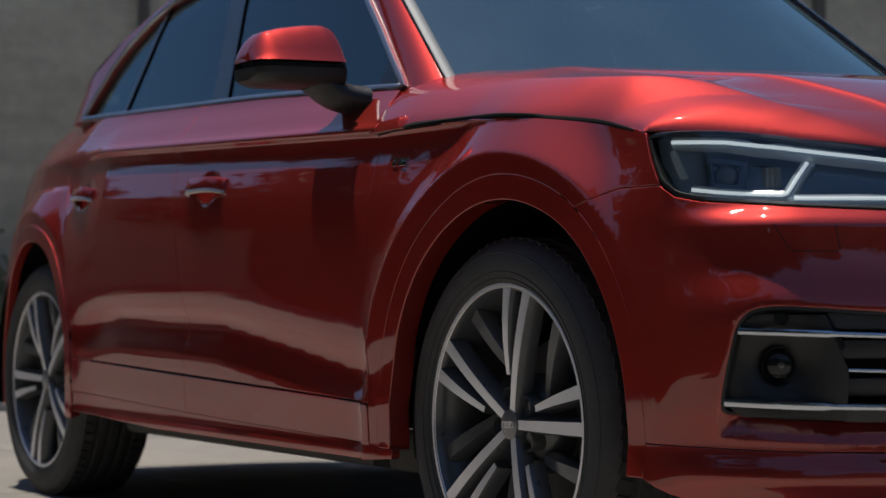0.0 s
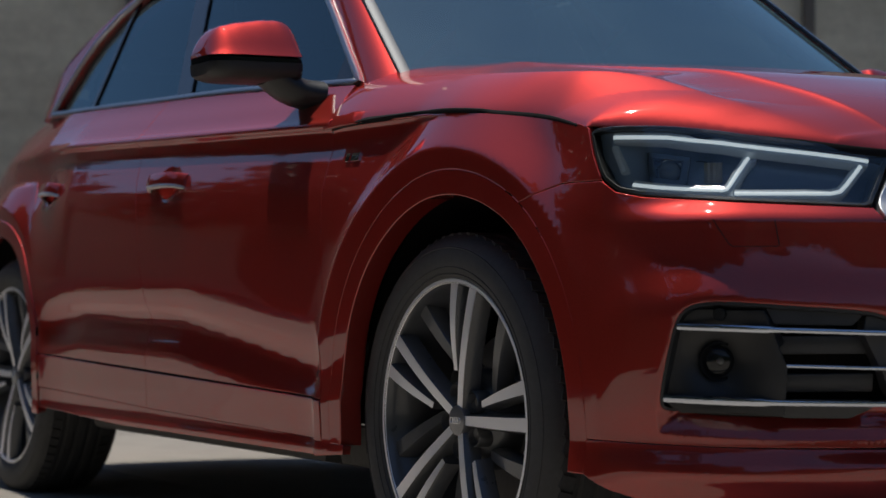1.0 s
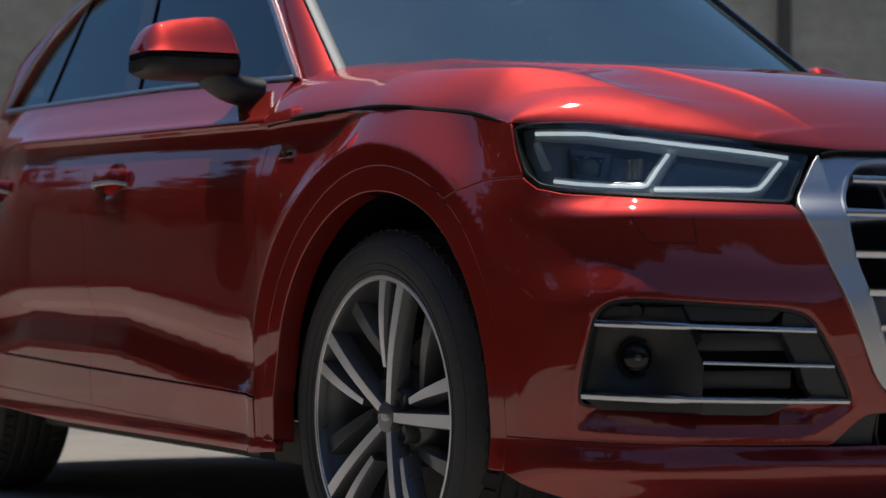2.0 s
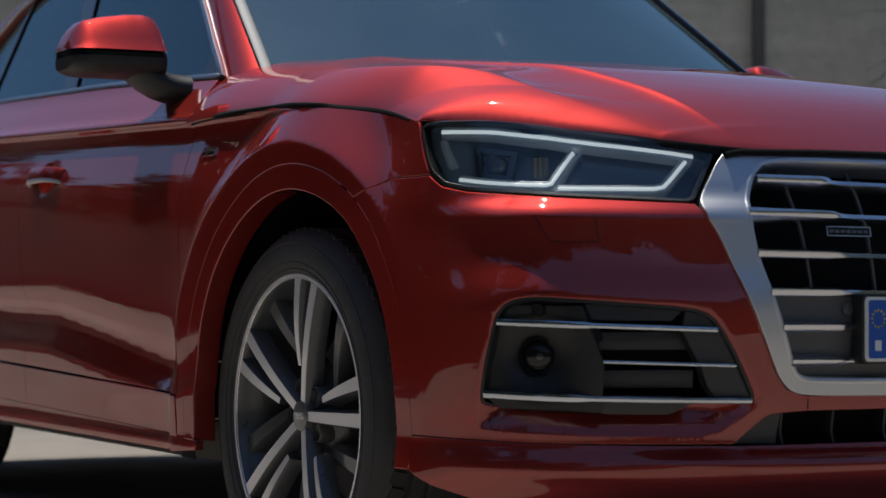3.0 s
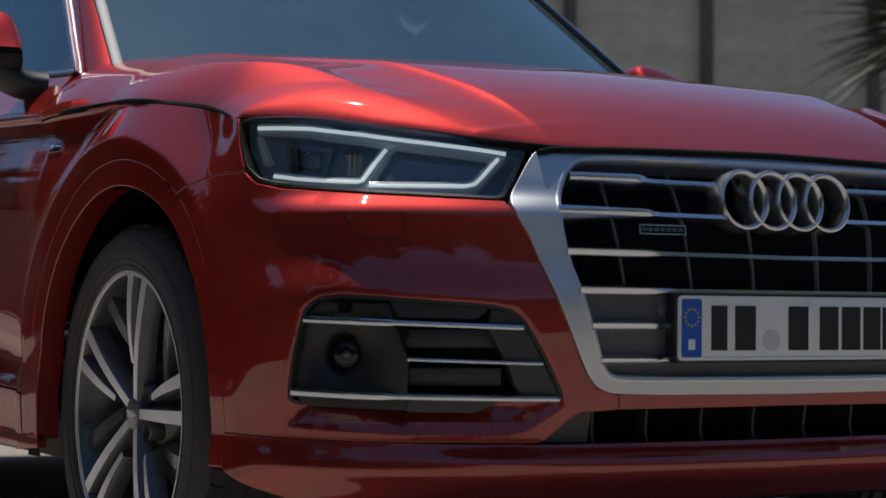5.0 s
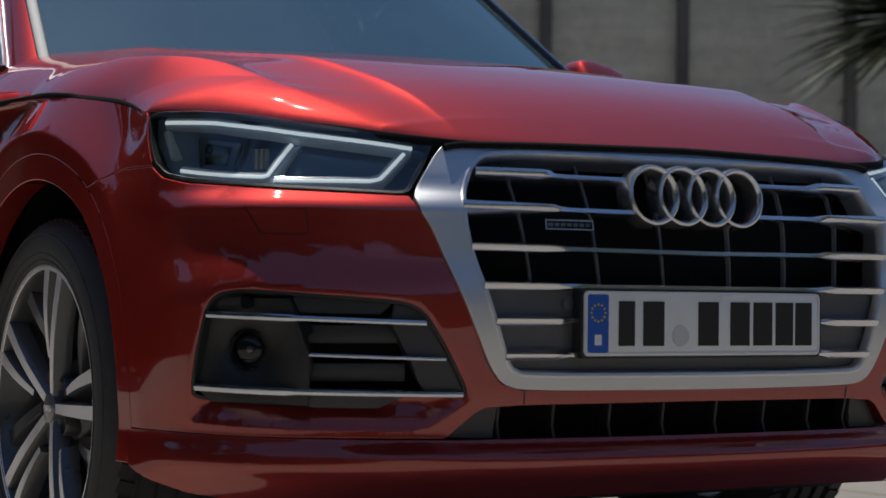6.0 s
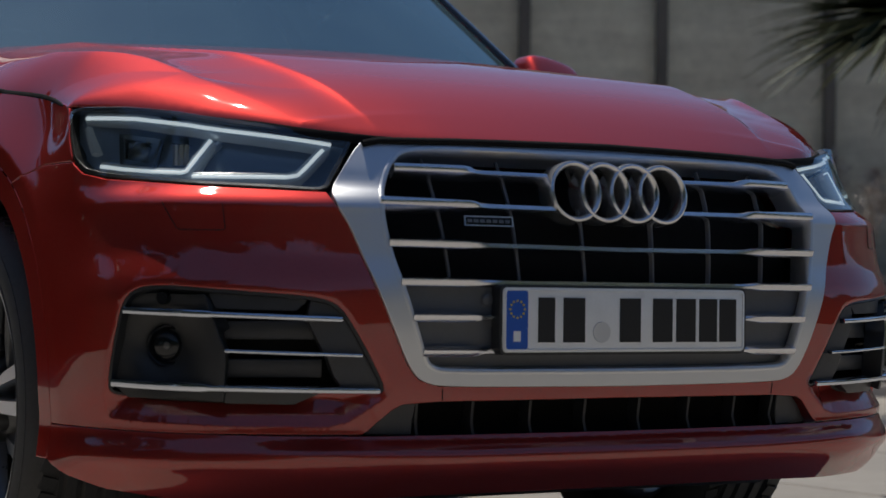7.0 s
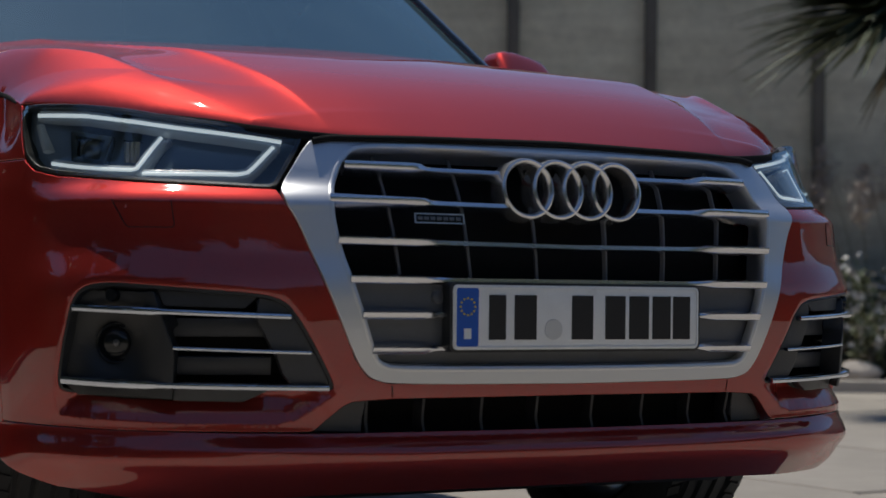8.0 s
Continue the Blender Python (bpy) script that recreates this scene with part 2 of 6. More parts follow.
def offset(s, z):
    s, z = np.broadcast_arrays(np.asarray(s, float), np.asarray(z, float))
    x = np.interp(s, PS, PC[:, 0])
    rise = np.clip((z - 0.6) / 0.3, 0, 1)
    back = np.clip(s - 2.13, 0, 1.7)
    h = z
    # the hollow along the doors climbs towards the rear
    climb = np.interp(s, [1.85, 2.05, 2.25, 2.5, 2.9, 3.6, 4.1], [0, -0.070, -0.045, -0.012, 0.035, 0.050, 0])
    low, high = np.clip((h - 0.33) / 0.10, 0, 1), np.clip((0.72 - h) / 0.17, 0, 1)
    z = z - back * 0.038 * rise * rise * (3 - 2 * rise) - climb * low * low * (3 - 2 * low) * high * high * (3 - 2 * high)
    i = np.clip(np.searchsorted(ST_S, s) - 1, 0, len(ST_S) - 2)
    k = (s - ST_S[i]) / (ST_S[i + 1] - ST_S[i])
    k = 0.6 * k + 0.4 * k * k * (3 - 2 * k)
    vals = np.stack([f(z) for f in ST_F])
    d = np.take_along_axis(vals, i[None], 0)[0] * (1 - k) + np.take_along_axis(vals, i[None] + 1, 0)[0] * k
    for cx in (0.04, -2.80):
        # blistered wheel arch: upright up to a ring round the opening, falling away beyond it
        u, v = (x - cx + 0.03) / 0.502, np.maximum(np.minimum(h, 0.962 if cx > -1 else 9) - 0.37, 0) / 0.528
        r = np.sqrt(u * u + v * v) + 1e-9
        far = (r - 1) * 0.5
        far = 0.5 * (far + np.sqrt(far * far + 0.000012))
        cut = np.clip((h - (0.955 if cx < -1 else 1.0)) / 0.035, 0, 1)
        ahead = np.clip(u / 0.9, 0, 1) ** 2
        f = -0.002 - 0.034 * ahead - (0.76 + np.where(u < 0, 0.9, 0.0) * (u / r) ** 2) * far - 0.05 * cut * cut * (3 - 2 * cut)
        d = 0.5 * (d + f + np.sqrt((d - f) ** 2 + 0.00012 + 0.0010 * np.clip(np.abs(u) / 0.9, 0, 1) ** 2))
    return d
def shell(s, z):
    """A place on the flank (right side: y < 0) at arc length s and height z. Negative s lies left of the nose's middle."""
    s, z = np.broadcast_arrays(np.asarray(s, float), np.asarray(z, float))
    a = np.abs(s)
    d = offset(a, z)
    x = np.interp(a, PS, PC[:, 0]) + d * np.interp(a, PS, PN[:, 0])
    y = np.interp(a, PS, PC[:, 1]) + d * np.interp(a, PS, PN[:, 1])
    return np.stack([x, -np.sign(np.where(s == 0, 1, s)) * y, z], -1)

# ---- mesh helpers ----
from mathutils.geometry import delaunay_2d_cdt


def mesh_part(name, verts, faces, mat, parent=None, label="", loop_normals=None, smooth=True):
    """One mesh object under its thing, from arrays."""
    me = bpy.data.meshes.new(name)
    me.from_pydata([tuple(map(float, v)) for v in verts], [], [tuple(map(int, f)) for f in faces])
    me.materials.append(mat)
    me.polygons.foreach_set("use_smooth", [smooth] * len(me.polygons))
    if loop_normals is not None:
        me.normals_split_custom_set([tuple(map(float, n)) for n in loop_normals])
    me.update()
    ob = new(name, me)
    ob.parent = parent
    return tagged(ob, label)


def part(name, bm, mat, parent=None, label="", smooth=True, matrix=None):
    me = bpy.data.meshes.new(name)
    bmesh.ops.recalc_face_normals(bm, faces=bm.faces)
    if matrix is not None:
        bm.transform(matrix)
    bm.to_mesh(me)
    bm.free()
    me.materials.append(mat)
    me.polygons.foreach_set("use_smooth", [smooth] * len(me.polygons))
    if smooth:
        me.set_sharp_from_angle(angle=radians(38))
    ob = new(name, me)
    ob.parent = parent
    return tagged(ob, label)


def inside(poly, pts):
    p, q = np.asarray(poly, float), np.asarray(pts, float)
    x, y = q[:, 0], q[:, 1]
    hit = np.zeros(len(q), bool)
    a = p[-1]
    for b in p:
        cross = (a[1] > y) != (b[1] > y)
        with np.errstate(divide="ignore", invalid="ignore"):
            at = (b[0] - a[0]) * (y - a[1]) / (b[1] - a[1]) + a[0]
        hit ^= cross & (x < at)
        a = b
    return hit


def rounded(poly, times=2, cut=0.22):
    """Rounds the corners of a closed outline."""
    p = np.asarray(poly, float)
    for _ in range(times):
        n = np.roll(p, -1, 0)
        p = np.stack([p * (1 - cut) + n * cut, p * cut + n * (1 - cut)], 1).reshape(-1, 2)
    return p


def dense(poly, step=0.012):
    p = np.asarray(poly, float)
    out = []
    for a, b in zip(p, np.roll(p, -1, 0)):
        n = max(1, int(math.ceil(np.linalg.norm(b - a) / step)))
        out += [a + (b - a) * k / n for k in range(n)]
    return np.array(out)


def grown(poly, by):
    """A closed outline moved outwards (inwards: minus) by so many metres."""
    p = np.asarray(poly, float)
    area = np.sum(p[:, 0] * np.roll(p[:, 1], -1) - np.roll(p[:, 0], -1) * p[:, 1])
    t = np.roll(p, -1, 0) - np.roll(p, 1, 0)
    t /= np.maximum(np.linalg.norm(t, axis=1), 1e-9)[:, None]
    n = np.stack([t[:, 1], -t[:, 0]], 1) * (1 if area > 0 else -1)
    return p + n * by


def normals_at(surf, u, v, e=0.002):
    n = np.cross(surf(u + e, v) - surf(u - e, v), surf(u, v + e) - surf(u, v - e))
    n /= np.maximum(np.linalg.norm(n, axis=-1), 1e-12)[..., None]
    p = surf(u, v)
    core = np.stack([np.clip(p[..., 0], -3.0, 0.3), p[..., 1] * 0, np.minimum(p[..., 2], 0.75)], -1)
    return n * np.where(np.sum(n * (p - core), -1) < 0, -1, 1)[..., None]


def panel(name, outline, mat, parent, holes=(), surf=None, lift=0.0, thick=0.014, du=0.02, dv=0.014, gap=0.0, bevel=0.002, label="", side=1, relief=None, rows=None, slant=None, extra=None):
    """A sheet cut to an outline (with holes) out of a curved surface, with rounded, turned-in edges.
    relief(u, v): metres by which the sheet stands off the surface there; rows, slant, extra: where to set the inner grid."""
    base = surf or shell
    surf = (lambda u, v: base(u * side, v)) if base is shell else (lambda u, v: base(u, v) * np.array([1, side, 1]))
    loops = [grown(dense(outline), -gap)] + [grown(dense(h), gap) for h in holes]
    lo, hi = loops[0].min(0), loops[0].max(0)
    gu, gv = np.meshgrid(np.arange(lo[0] + du / 2, hi[0], du), np.arange(lo[1] + dv / 2, hi[1], dv) if rows is None else np.asarray(rows, float))
    if slant is not None:
        gv = gv + slant(gu, gv)
    grid = np.stack([gu.ravel(), gv.ravel()], 1)
    if extra is not None:
        grid = np.concatenate([grid, np.asarray(extra, float)])
    ok = inside(loops[0], grid)
    for h in loops[1:]:
        ok &= ~inside(h, grid)
    grid = grid[ok]
    rim = np.concatenate(loops) / (du, dv)
    near = np.array([np.min(np.sum((rim - g) ** 2, 1)) for g in grid / (du, dv)]) if len(grid) else np.zeros(0)
    grid = grid[near > 0.3]
    pts = np.concatenate(loops + [grid])
    edges, at = [], 0
    for h in loops:
        edges += [(at + i, at + (i + 1) % len(h)) for i in range(len(h))]
        at += len(h)
    v2, _, tris, *_ = delaunay_2d_cdt([Vector((p[0] / du, p[1] / dv)) for p in pts], edges, [], 0, 1e-5)
    v2 = np.array([(p.x * du, p.y * dv) for p in v2])
    tris = np.array([t for t in tris if len(t) == 3])
    mid = v2[tris].mean(1)
    ok = inside(loops[0], mid)
    for h in loops[1:]:
        ok &= ~inside(h, mid)
    tris = tris[ok]
    used = np.unique(tris)
    new_at = np.full(len(v2), -1)
    new_at[used] = np.arange(len(used))
    v2, tris = v2[used], new_at[tris]
    if relief is None:
        skin = surf
    else:
        def skin(u, v):
            return surf(u, v) + normals_at(surf, u, v) * relief(u, v)[..., None]
    n = normals_at(skin, v2[:, 0], v2[:, 1])
    p = skin(v2[:, 0], v2[:, 1]) + n * lift
    fn = np.cross(p[tris[:, 1]] - p[tris[:, 0]], p[tris[:, 2]] - p[tris[:, 0]])
    wrong = np.sum(fn * n[tris].mean(1), 1) < 0
    tris[wrong] = tris[wrong][:, ::-1]
    verts, faces = list(p), [tuple(t) for t in tris]
    lnorm = [n[i] for t in faces for i in t]
    if thick:
        seen = {}
        for t in faces:
            for a, b in ((t[0], t[1]), (t[1], t[2]), (t[2], t[0])):
                seen[(a, b)] = True
        border = [(a, b) for a, b in seen if (b, a) not in seen]
        out = {}
        for a, b in border:
            o = np.cross(p[b] - p[a], n[a] + n[b])
            o /= max(np.linalg.norm(o), 1e-12)
            for k in (a, b):
                out[k] = out.get(k, 0) + o
        ring = {}
        for k, o in out.items():
            o = o - n[k] * np.dot(o, n[k])
            o /= max(np.linalg.norm(o), 1e-9)
            out[k] = o
            verts += [p[k] + o * bevel * 0.7 - n[k] * bevel * 0.3, p[k] + o * bevel - n[k] * bevel, p[k] + o * bevel - n[k] * thick]
            ring[k] = len(verts) - 3
        for a, b in border:
            m = (n[a] + out[a]) * 0.7071, (n[b] + out[b]) * 0.7071
            for k in range(3):
                top = (a, b) if k == 0 else (ring[a] + k - 1, ring[b] + k - 1)
                faces.append((top[1], top[0], ring[a] + k, ring[b] + k))
                up = (n[a], n[b]) if k == 0 else m if k == 1 else (out[a], out[b])
                dn = m if k == 0 else (out[a], out[b])
                lnorm += [up[1], up[0], dn[0], dn[1]]
    return mesh_part(name, verts, faces, mat, parent, label, lnorm)


def sweep(name, path, mat, parent, profile, ups, closed=False, label=""):
    """A bar of the given cross-section (across, up) along a path; ups: the outward direction at each place."""
    p, up = np.asarray(path, float), np.asarray(ups, float)
    n = len(p)
    t = np.roll(p, -1, 0) - np.roll(p, 1, 0) if closed else np.gradient(p, axis=0)
    t /= np.linalg.norm(t, axis=1)[:, None]
    side = np.cross(t, up)
    side /= np.linalg.norm(side, axis=1)[:, None]
    up = np.cross(side, t)
    prof = [profile] * n if np.ndim(profile[0][0]) == 0 else profile
    k = len(prof[0])
    verts = [p[i] + side[i] * a + up[i] * b for i in range(n) for a, b in prof[i]]
    bm = bmesh.new()
    vs = [bm.verts.new(v) for v in verts]
    for i in range(n if closed else n - 1):
        j = (i + 1) % n
        for m in range(k):
            bm.faces.new((vs[i * k + m], vs[i * k + (m + 1) % k], vs[j * k + (m + 1) % k], vs[j * k + m]))
    if not closed:
        bm.faces.new(vs[:k])
        bm.faces.new(vs[-k:])
    return part(name, bm, mat, parent, label)


def bar_profile(w, h, r=0.3):
    """A rounded rectangle w across and h high, standing on its path."""
    c = min(w, h) * r
    return [(-w / 2, 0), (-w / 2, h - c), (-w / 2 + c * 0.3, h - c * 0.3), (-w / 2 + c, h), (w / 2 - c, h), (w / 2 - c * 0.3, h - c * 0.3), (w / 2, h - c), (w / 2, 0)]


def lathe(rows, seg=64, a0=0.0, a1=2 * math.pi):
    """A bmesh turned about the y axis from (radius, y) rows."""
    bm = bmesh.new()
    full = abs(a1 - a0 - 2 * math.pi) < 1e-6
    cnt = seg if full else seg + 1
    rings = []
    for i in range(cnt):
        a = a0 + (a1 - a0) * i / seg
        rings.append([bm.verts.new((r * math.cos(a), y, r * math.sin(a))) for r, y in rows])
    for i in range(seg):
        p, q = rings[i], rings[(i + 1) % cnt]
        for k in range(len(rows) - 1):
            bm.faces.new((p[k], p[k + 1], q[k + 1], q[k]))
    bmesh.ops.remove_doubles(bm, verts=bm.verts, dist=1e-6)
    return bm


def block(sx, sy, sz_, bevel=0.0, seg=2):
    bm = bmesh.new()
    bmesh.ops.create_cube(bm, size=1)
    bmesh.ops.scale(bm, vec=(sx, sy, sz_), verts=bm.verts)
    if bevel:
        bmesh.ops.bevel(bm, geom=list(bm.edges), offset=bevel, segments=seg, affect="EDGES", profile=0.6)
    return bm


def prism(poly, y0, y1, bevel=0.0):
    """A flat outline in (x, z), drawn out from y0 to y1."""
    bm = bmesh.new()
    a = [bm.verts.new((x, y0, z)) for x, z in poly]
    b = [bm.verts.new((x, y1, z)) for x, z in poly]
    n = len(poly)
    bm.faces.new(a)
    bm.faces.new(b)
    for i in range(n):
        bm.faces.new((a[i], a[(i + 1) % n], b[(i + 1) % n], b[i]))
    if bevel:
        rim = [e for e in bm.edges if len({round(v.co.y, 5) for v in e.verts}) == 1 and abs(e.verts[0].co.y - y0) < 1e-5]
        bmesh.ops.bevel(bm, geom=rim, offset=bevel, segments=2, affect="EDGES", profile=0.6)
    return bm


def loft(name, rows, mat, parent, label="", closed=False, smooth=True, caps=False):
    """A skin over rows of places, all of one length."""
    r = np.asarray(rows, float)
    m, n = r.shape[:2]
    bm = bmesh.new()
    vs = [[bm.verts.new(v) for v in row] for row in r]
    for i in range(m - 1):
        for k in range(n if closed else n - 1):
            bm.faces.new((vs[i][k], vs[i][(k + 1) % n], vs[i + 1][(k + 1) % n], vs[i + 1][k]))
    if caps:
        bm.faces.new(vs[0])
        bm.faces.new(vs[-1])
    return part(name, bm, mat, parent, label, smooth)


def thing(name, label, category, place=(0, 0, 0), group="", kind=""):
    ob = new(name)
    ob.empty_display_size = 0.1
    ob.location = place
    return tagged(ob, label, category, group, kind)

ARCH_X, ARCH_Z, ARCH_RX, ARCH_RZ = 0.04, 0.37, 0.41, 0.436
REAR_X = -2.80
BELT = spline([(0.5, 1.083), (0.577, 1.088), (0.94, 1.111), (1.35, 1.135), (1.74, 1.150), (2.38, 1.175), (2.72, 1.186), (3.4, 1.19)])


def glass_y(x, z):
    """Half width of the cabin's side at this length and height."""
    z = np.asarray(z, float)
    tail = np.clip(-2.74 - np.asarray(x, float), 0, 2)
    return 0.779 - 0.36 * (z - 1.088) - 0.25 * np.clip(z - 1.42, 0, 1) ** 1.5 - 0.45 + np.sqrt(0.2025 - np.minimum(tail, 0.44) ** 2)


def cabin_side(u, v):
    return np.stack([np.asarray(u, float), -glass_y(u, v), np.asarray(v, float)], -1)


HOOD_FRONT = spline([(0, 0.842), (0.2, 0.838), (0.36, 0.824), (0.481, 0.792), (0.558, 0.757), (0.665, 0.658), (0.763, 0.538), (0.845, 0.425), (0.860, 0.398), (0.872, 0.37)])
HOOD_FRONT_Z = spline([(0, 0.858), (0.3, 0.857), (0.45, 0.860), (0.5, 0.864), (0.558, 0.870), (0.62, 0.881), (0.69, 0.892), (0.757, 0.903), (0.824, 0.911), (0.855, 0.915), (0.9, 0.918)])
SHUT_Z = spline([(-0.62, 0.978), (-0.55, 0.981), (-0.42, 0.987), (-0.22, 0.990), (-0.033, 0.985), (0.139, 0.969), (0.275, 0.950), (0.373, 0.929), (0.42, 0.918), (0.5, 0.90)])
HOOD_TOP = spline([(-0.7, 1.147), (-0.5, 1.143), (-0.3, 1.131), (0.0, 1.103), (0.25, 1.066), (0.5, 1.013), (0.7, 0.952), (0.85, 0.886)])
HOOD_SIDE = spline([(x, 0.003 - float(shell(s_of_x(x), SHUT_Z(x))[1])) for x in np.linspace(-0.62, 0.42, 15)])

HOOD_INNER = spline([(-0.7, 0.70), (-0.5, 0.665), (0.1, 0.585), (0.3, 0.53), (0.45, 0.49), (0.6, 0.463), (0.7, 0.447), (0.85, 0.425)])
HOOD_OUTER = spline([(-0.7, 0.73), (-0.5, 0.735), (-0.3, 0.752), (-0.1, 0.772), (0.1, 0.776), (0.2, 0.766), (0.27, 0.748), (0.32, 0.722), (0.38, 0.696), (0.45, 0.676), (0.53, 0.656), (0.59, 0.636), (0.645, 0.611), (0.70, 0.586), (0.85, 0.53)])
CREST_Z = spline([(-0.7, 1.116), (-0.5, 1.105), (-0.3, 1.084), (-0.1, 1.062), (0.1, 1.044), (0.2, 1.036), (0.27, 1.031), (0.32, 1.025), (0.38, 1.012), (0.45, 0.990), (0.53, 0.963), (0.59, 0.943), (0.645, 0.918), (0.70, 0.892), (0.85, 0.84)])


def hood_reach(x, a):
    """How far in from the bonnet's front and side edges a place lies."""
    q = np.maximum(HOOD_FRONT(a) - x, 1e-4)
    r = np.maximum(HOOD_SIDE(x) - a, 1e-4)
    return q * r / np.sqrt(q * q + r * r * 0.55)


def hood_base(x, a):
    d = hood_reach(x, a)
    top = HOOD_TOP(x) - (0.018 + 0.020 * np.clip((x + 0.15) / 0.4, 0, 1)) * (a / 0.5) ** 2 * np.clip((0.45 - x) / 0.5, 0, 1) * np.clip((x + 0.75) / 0.4, 0.2, 1)
    k = 1 / (1 + np.exp(-(x - 0.41) / 0.03))
    edge = SHUT_Z(x) * (1 - k) + HOOD_FRONT_Z(a) * k
    # a straight shoulder that meets the nearly flat top in a soft bend
    back = np.clip((0.20 - x) / 0.62, 0, 1)
    slope = 0.62 + 0.42 * back * back * (3 - 2 * back)
    z = edge - 0.036 * np.log(np.exp(-slope * d / 0.036) + np.exp(-(top - edge - 0.004) / 0.036))
    # its edge is rolled over tightly
    z = z + 0.006 - 0.010 * np.exp(-d / 0.007)
    # the raised middle steps down at the inner crease
    o = a - HOOD_INNER(x)
    o = 0.5 * (o + np.sqrt(o * o + 0.000006))
    return z - (0.005 * np.clip((x + 0.1) / 0.35, 0, 1) * (1 - np.exp(-o / 0.010)) + 0.010 * (1 - np.exp(-o / 0.055))) * np.clip((HOOD_FRONT(a) - x) / 0.16, 0, 1) * (0.35 + 0.65 * np.clip((x + 0.5) / 0.4, 0, 1))


def hood_z(x, y):
    """The bonnet: a raised middle, a shallow trough, and an outer ridge from which the sheet rounds off to its edge."""
    x, a = np.asarray(x, float), np.abs(np.asarray(y, float))
    c = HOOD_OUTER(x)
    rise = CREST_Z(x) - hood_base(x, c)
    rise = 0.5 * (rise + np.sqrt(rise * rise + 0.00001)) + 0.003 * np.clip((x - 0.25) / 0.25, 0, 1)
    u = np.clip(hood_reach(x, a) / hood_reach(x, c), 0, 1)
    o = np.maximum(c - a, 0)
    o = np.maximum(np.sqrt(o * o + 0.000036) - 0.006, 0)
    sharp = 0.6 * np.clip((x + 0.15) / 0.45, 0, 1)
    inside = sharp * np.exp(-o / 0.035) + (1 - sharp) * np.exp(-(o / 0.17) ** 1.5)
    return hood_base(x, a) + rise * np.where(a > c, 1 - (1 - u) ** 1.4, inside) * (1 - np.exp(-np.maximum(HOOD_FRONT(a) - x, 0) / 0.022))


def hood_surface(u, v):
    return np.stack([np.asarray(u, float), np.asarray(v, float), hood_z(u, v)], -1)


def arch_line(cx, grow=0.0, low=0.28, n=60):
    """The rim of a wheel opening in (x, z), from its rear foot over the top to its front foot."""
    rx, rz = ARCH_RX + grow, ARCH_RZ + grow
    t = np.linspace(math.pi, 0, n)
    front = rx - (0.012 + 0.12 * grow if cx > -1 else 0)
    pts = [(cx + (rx if math.cos(k) < 0 else front) * math.cos(k), ARCH_Z + rz * math.sin(k)) for k in t]
    return [(cx - rx, low)] + pts + [(cx + front, low)]


def sz(pts):
    """(x, z) on the flank to (s, z)."""
    return [(float(s_of_x(x)), z) for x, z in pts]


def both(half):
    """Closes a half outline, which runs from the middle up round to the middle, with its mirror image."""
    return half + [(-s, z) for s, z in reversed(half)]


FOG = [(0.953, 0.416), (0.951, 0.44), (0.933, 0.517), (0.919, 0.569), (0.896, 0.593), (0.845, 0.600), (0.718, 0.591), (0.596, 0.583), (0.557, 0.573), (0.532, 0.547), (0.493, 0.483), (0.463, 0.430), (0.470, 0.419), (0.573, 0.416), (0.616, 0.394), (0.813, 0.398), (0.93, 0.402)]
LAMP_OUT = [(1.166, 0.907), (1.140, 0.858), (1.110, 0.816), (1.074, 0.790), (1.02, 0.780), (0.83, 0.769), (0.66, 0.762), (0.565, 0.758), (0.538, 0.796), (0.498, 0.852), (0.602, 0.866), (0.791, 0.888), (0.999, 0.906)]
GRILLE_OUT = [(0.0, 0.855), (0.25, 0.852), (0.46, 0.849), (0.494, 0.842), (0.558, 0.757), (0.552, 0.735), (0.528, 0.700), (0.491, 0.612), (0.430, 0.474), (0.405, 0.444), (0.365, 0.433), (0.0, 0.431)]
GRILLE_IN = [(0.0, 0.838), (0.36, 0.838), (0.420, 0.831), (0.449, 0.803), (0.476, 0.737), (0.462, 0.659), (0.423, 0.547), (0.400, 0.482), (0.388, 0.466), (0.36, 0.457), (0.0, 0.456)]
BEZEL = [(0.962, 0.380), (0.960, 0.44), (0.941, 0.518), (0.927, 0.573), (0.901, 0.600), (0.845, 0.607), (0.718, 0.598), (0.594, 0.590), (0.552, 0.580), (0.526, 0.551), (0.486, 0.484), (0.446, 0.427), (0.535, 0.367), (0.75, 0.368), (0.95, 0.374)]
INTAKE = [(0.0, 0.408), (0.36, 0.406), (0.43, 0.402), (0.445, 0.395), (0.492, 0.356), (0.485, 0.351), (0.0, 0.351)]

# ---- the car: forward is +x, its front axle stands over the origin ----
car = thing("car", "glossy metallic red sport utility car parked on pale paving", "car")


def crease_slant(u, v):
    k = np.clip((v - 0.6) / 0.3, 0, 1)
    return 0.038 * np.clip(u - 2.13, 0, 1.7) * k * k * (3 - 2 * k)


DOOR_ROWS = sorted([*np.arange(0.25, 0.96, 0.013), *np.arange(0.962, 1.012, 0.0035), *np.arange(1.016, 1.20, 0.013)])
HANDLES = [(2.995, 0.898), (3.975, 0.922)]


def grip_dish(u, v):
    """Finger hollows behind the door handles."""
    return sum(-0.011 * np.exp(-(((u - s) / 0.050) ** 2 + ((v - z) / 0.034) ** 2) ** 2) for s, z in HANDLES)


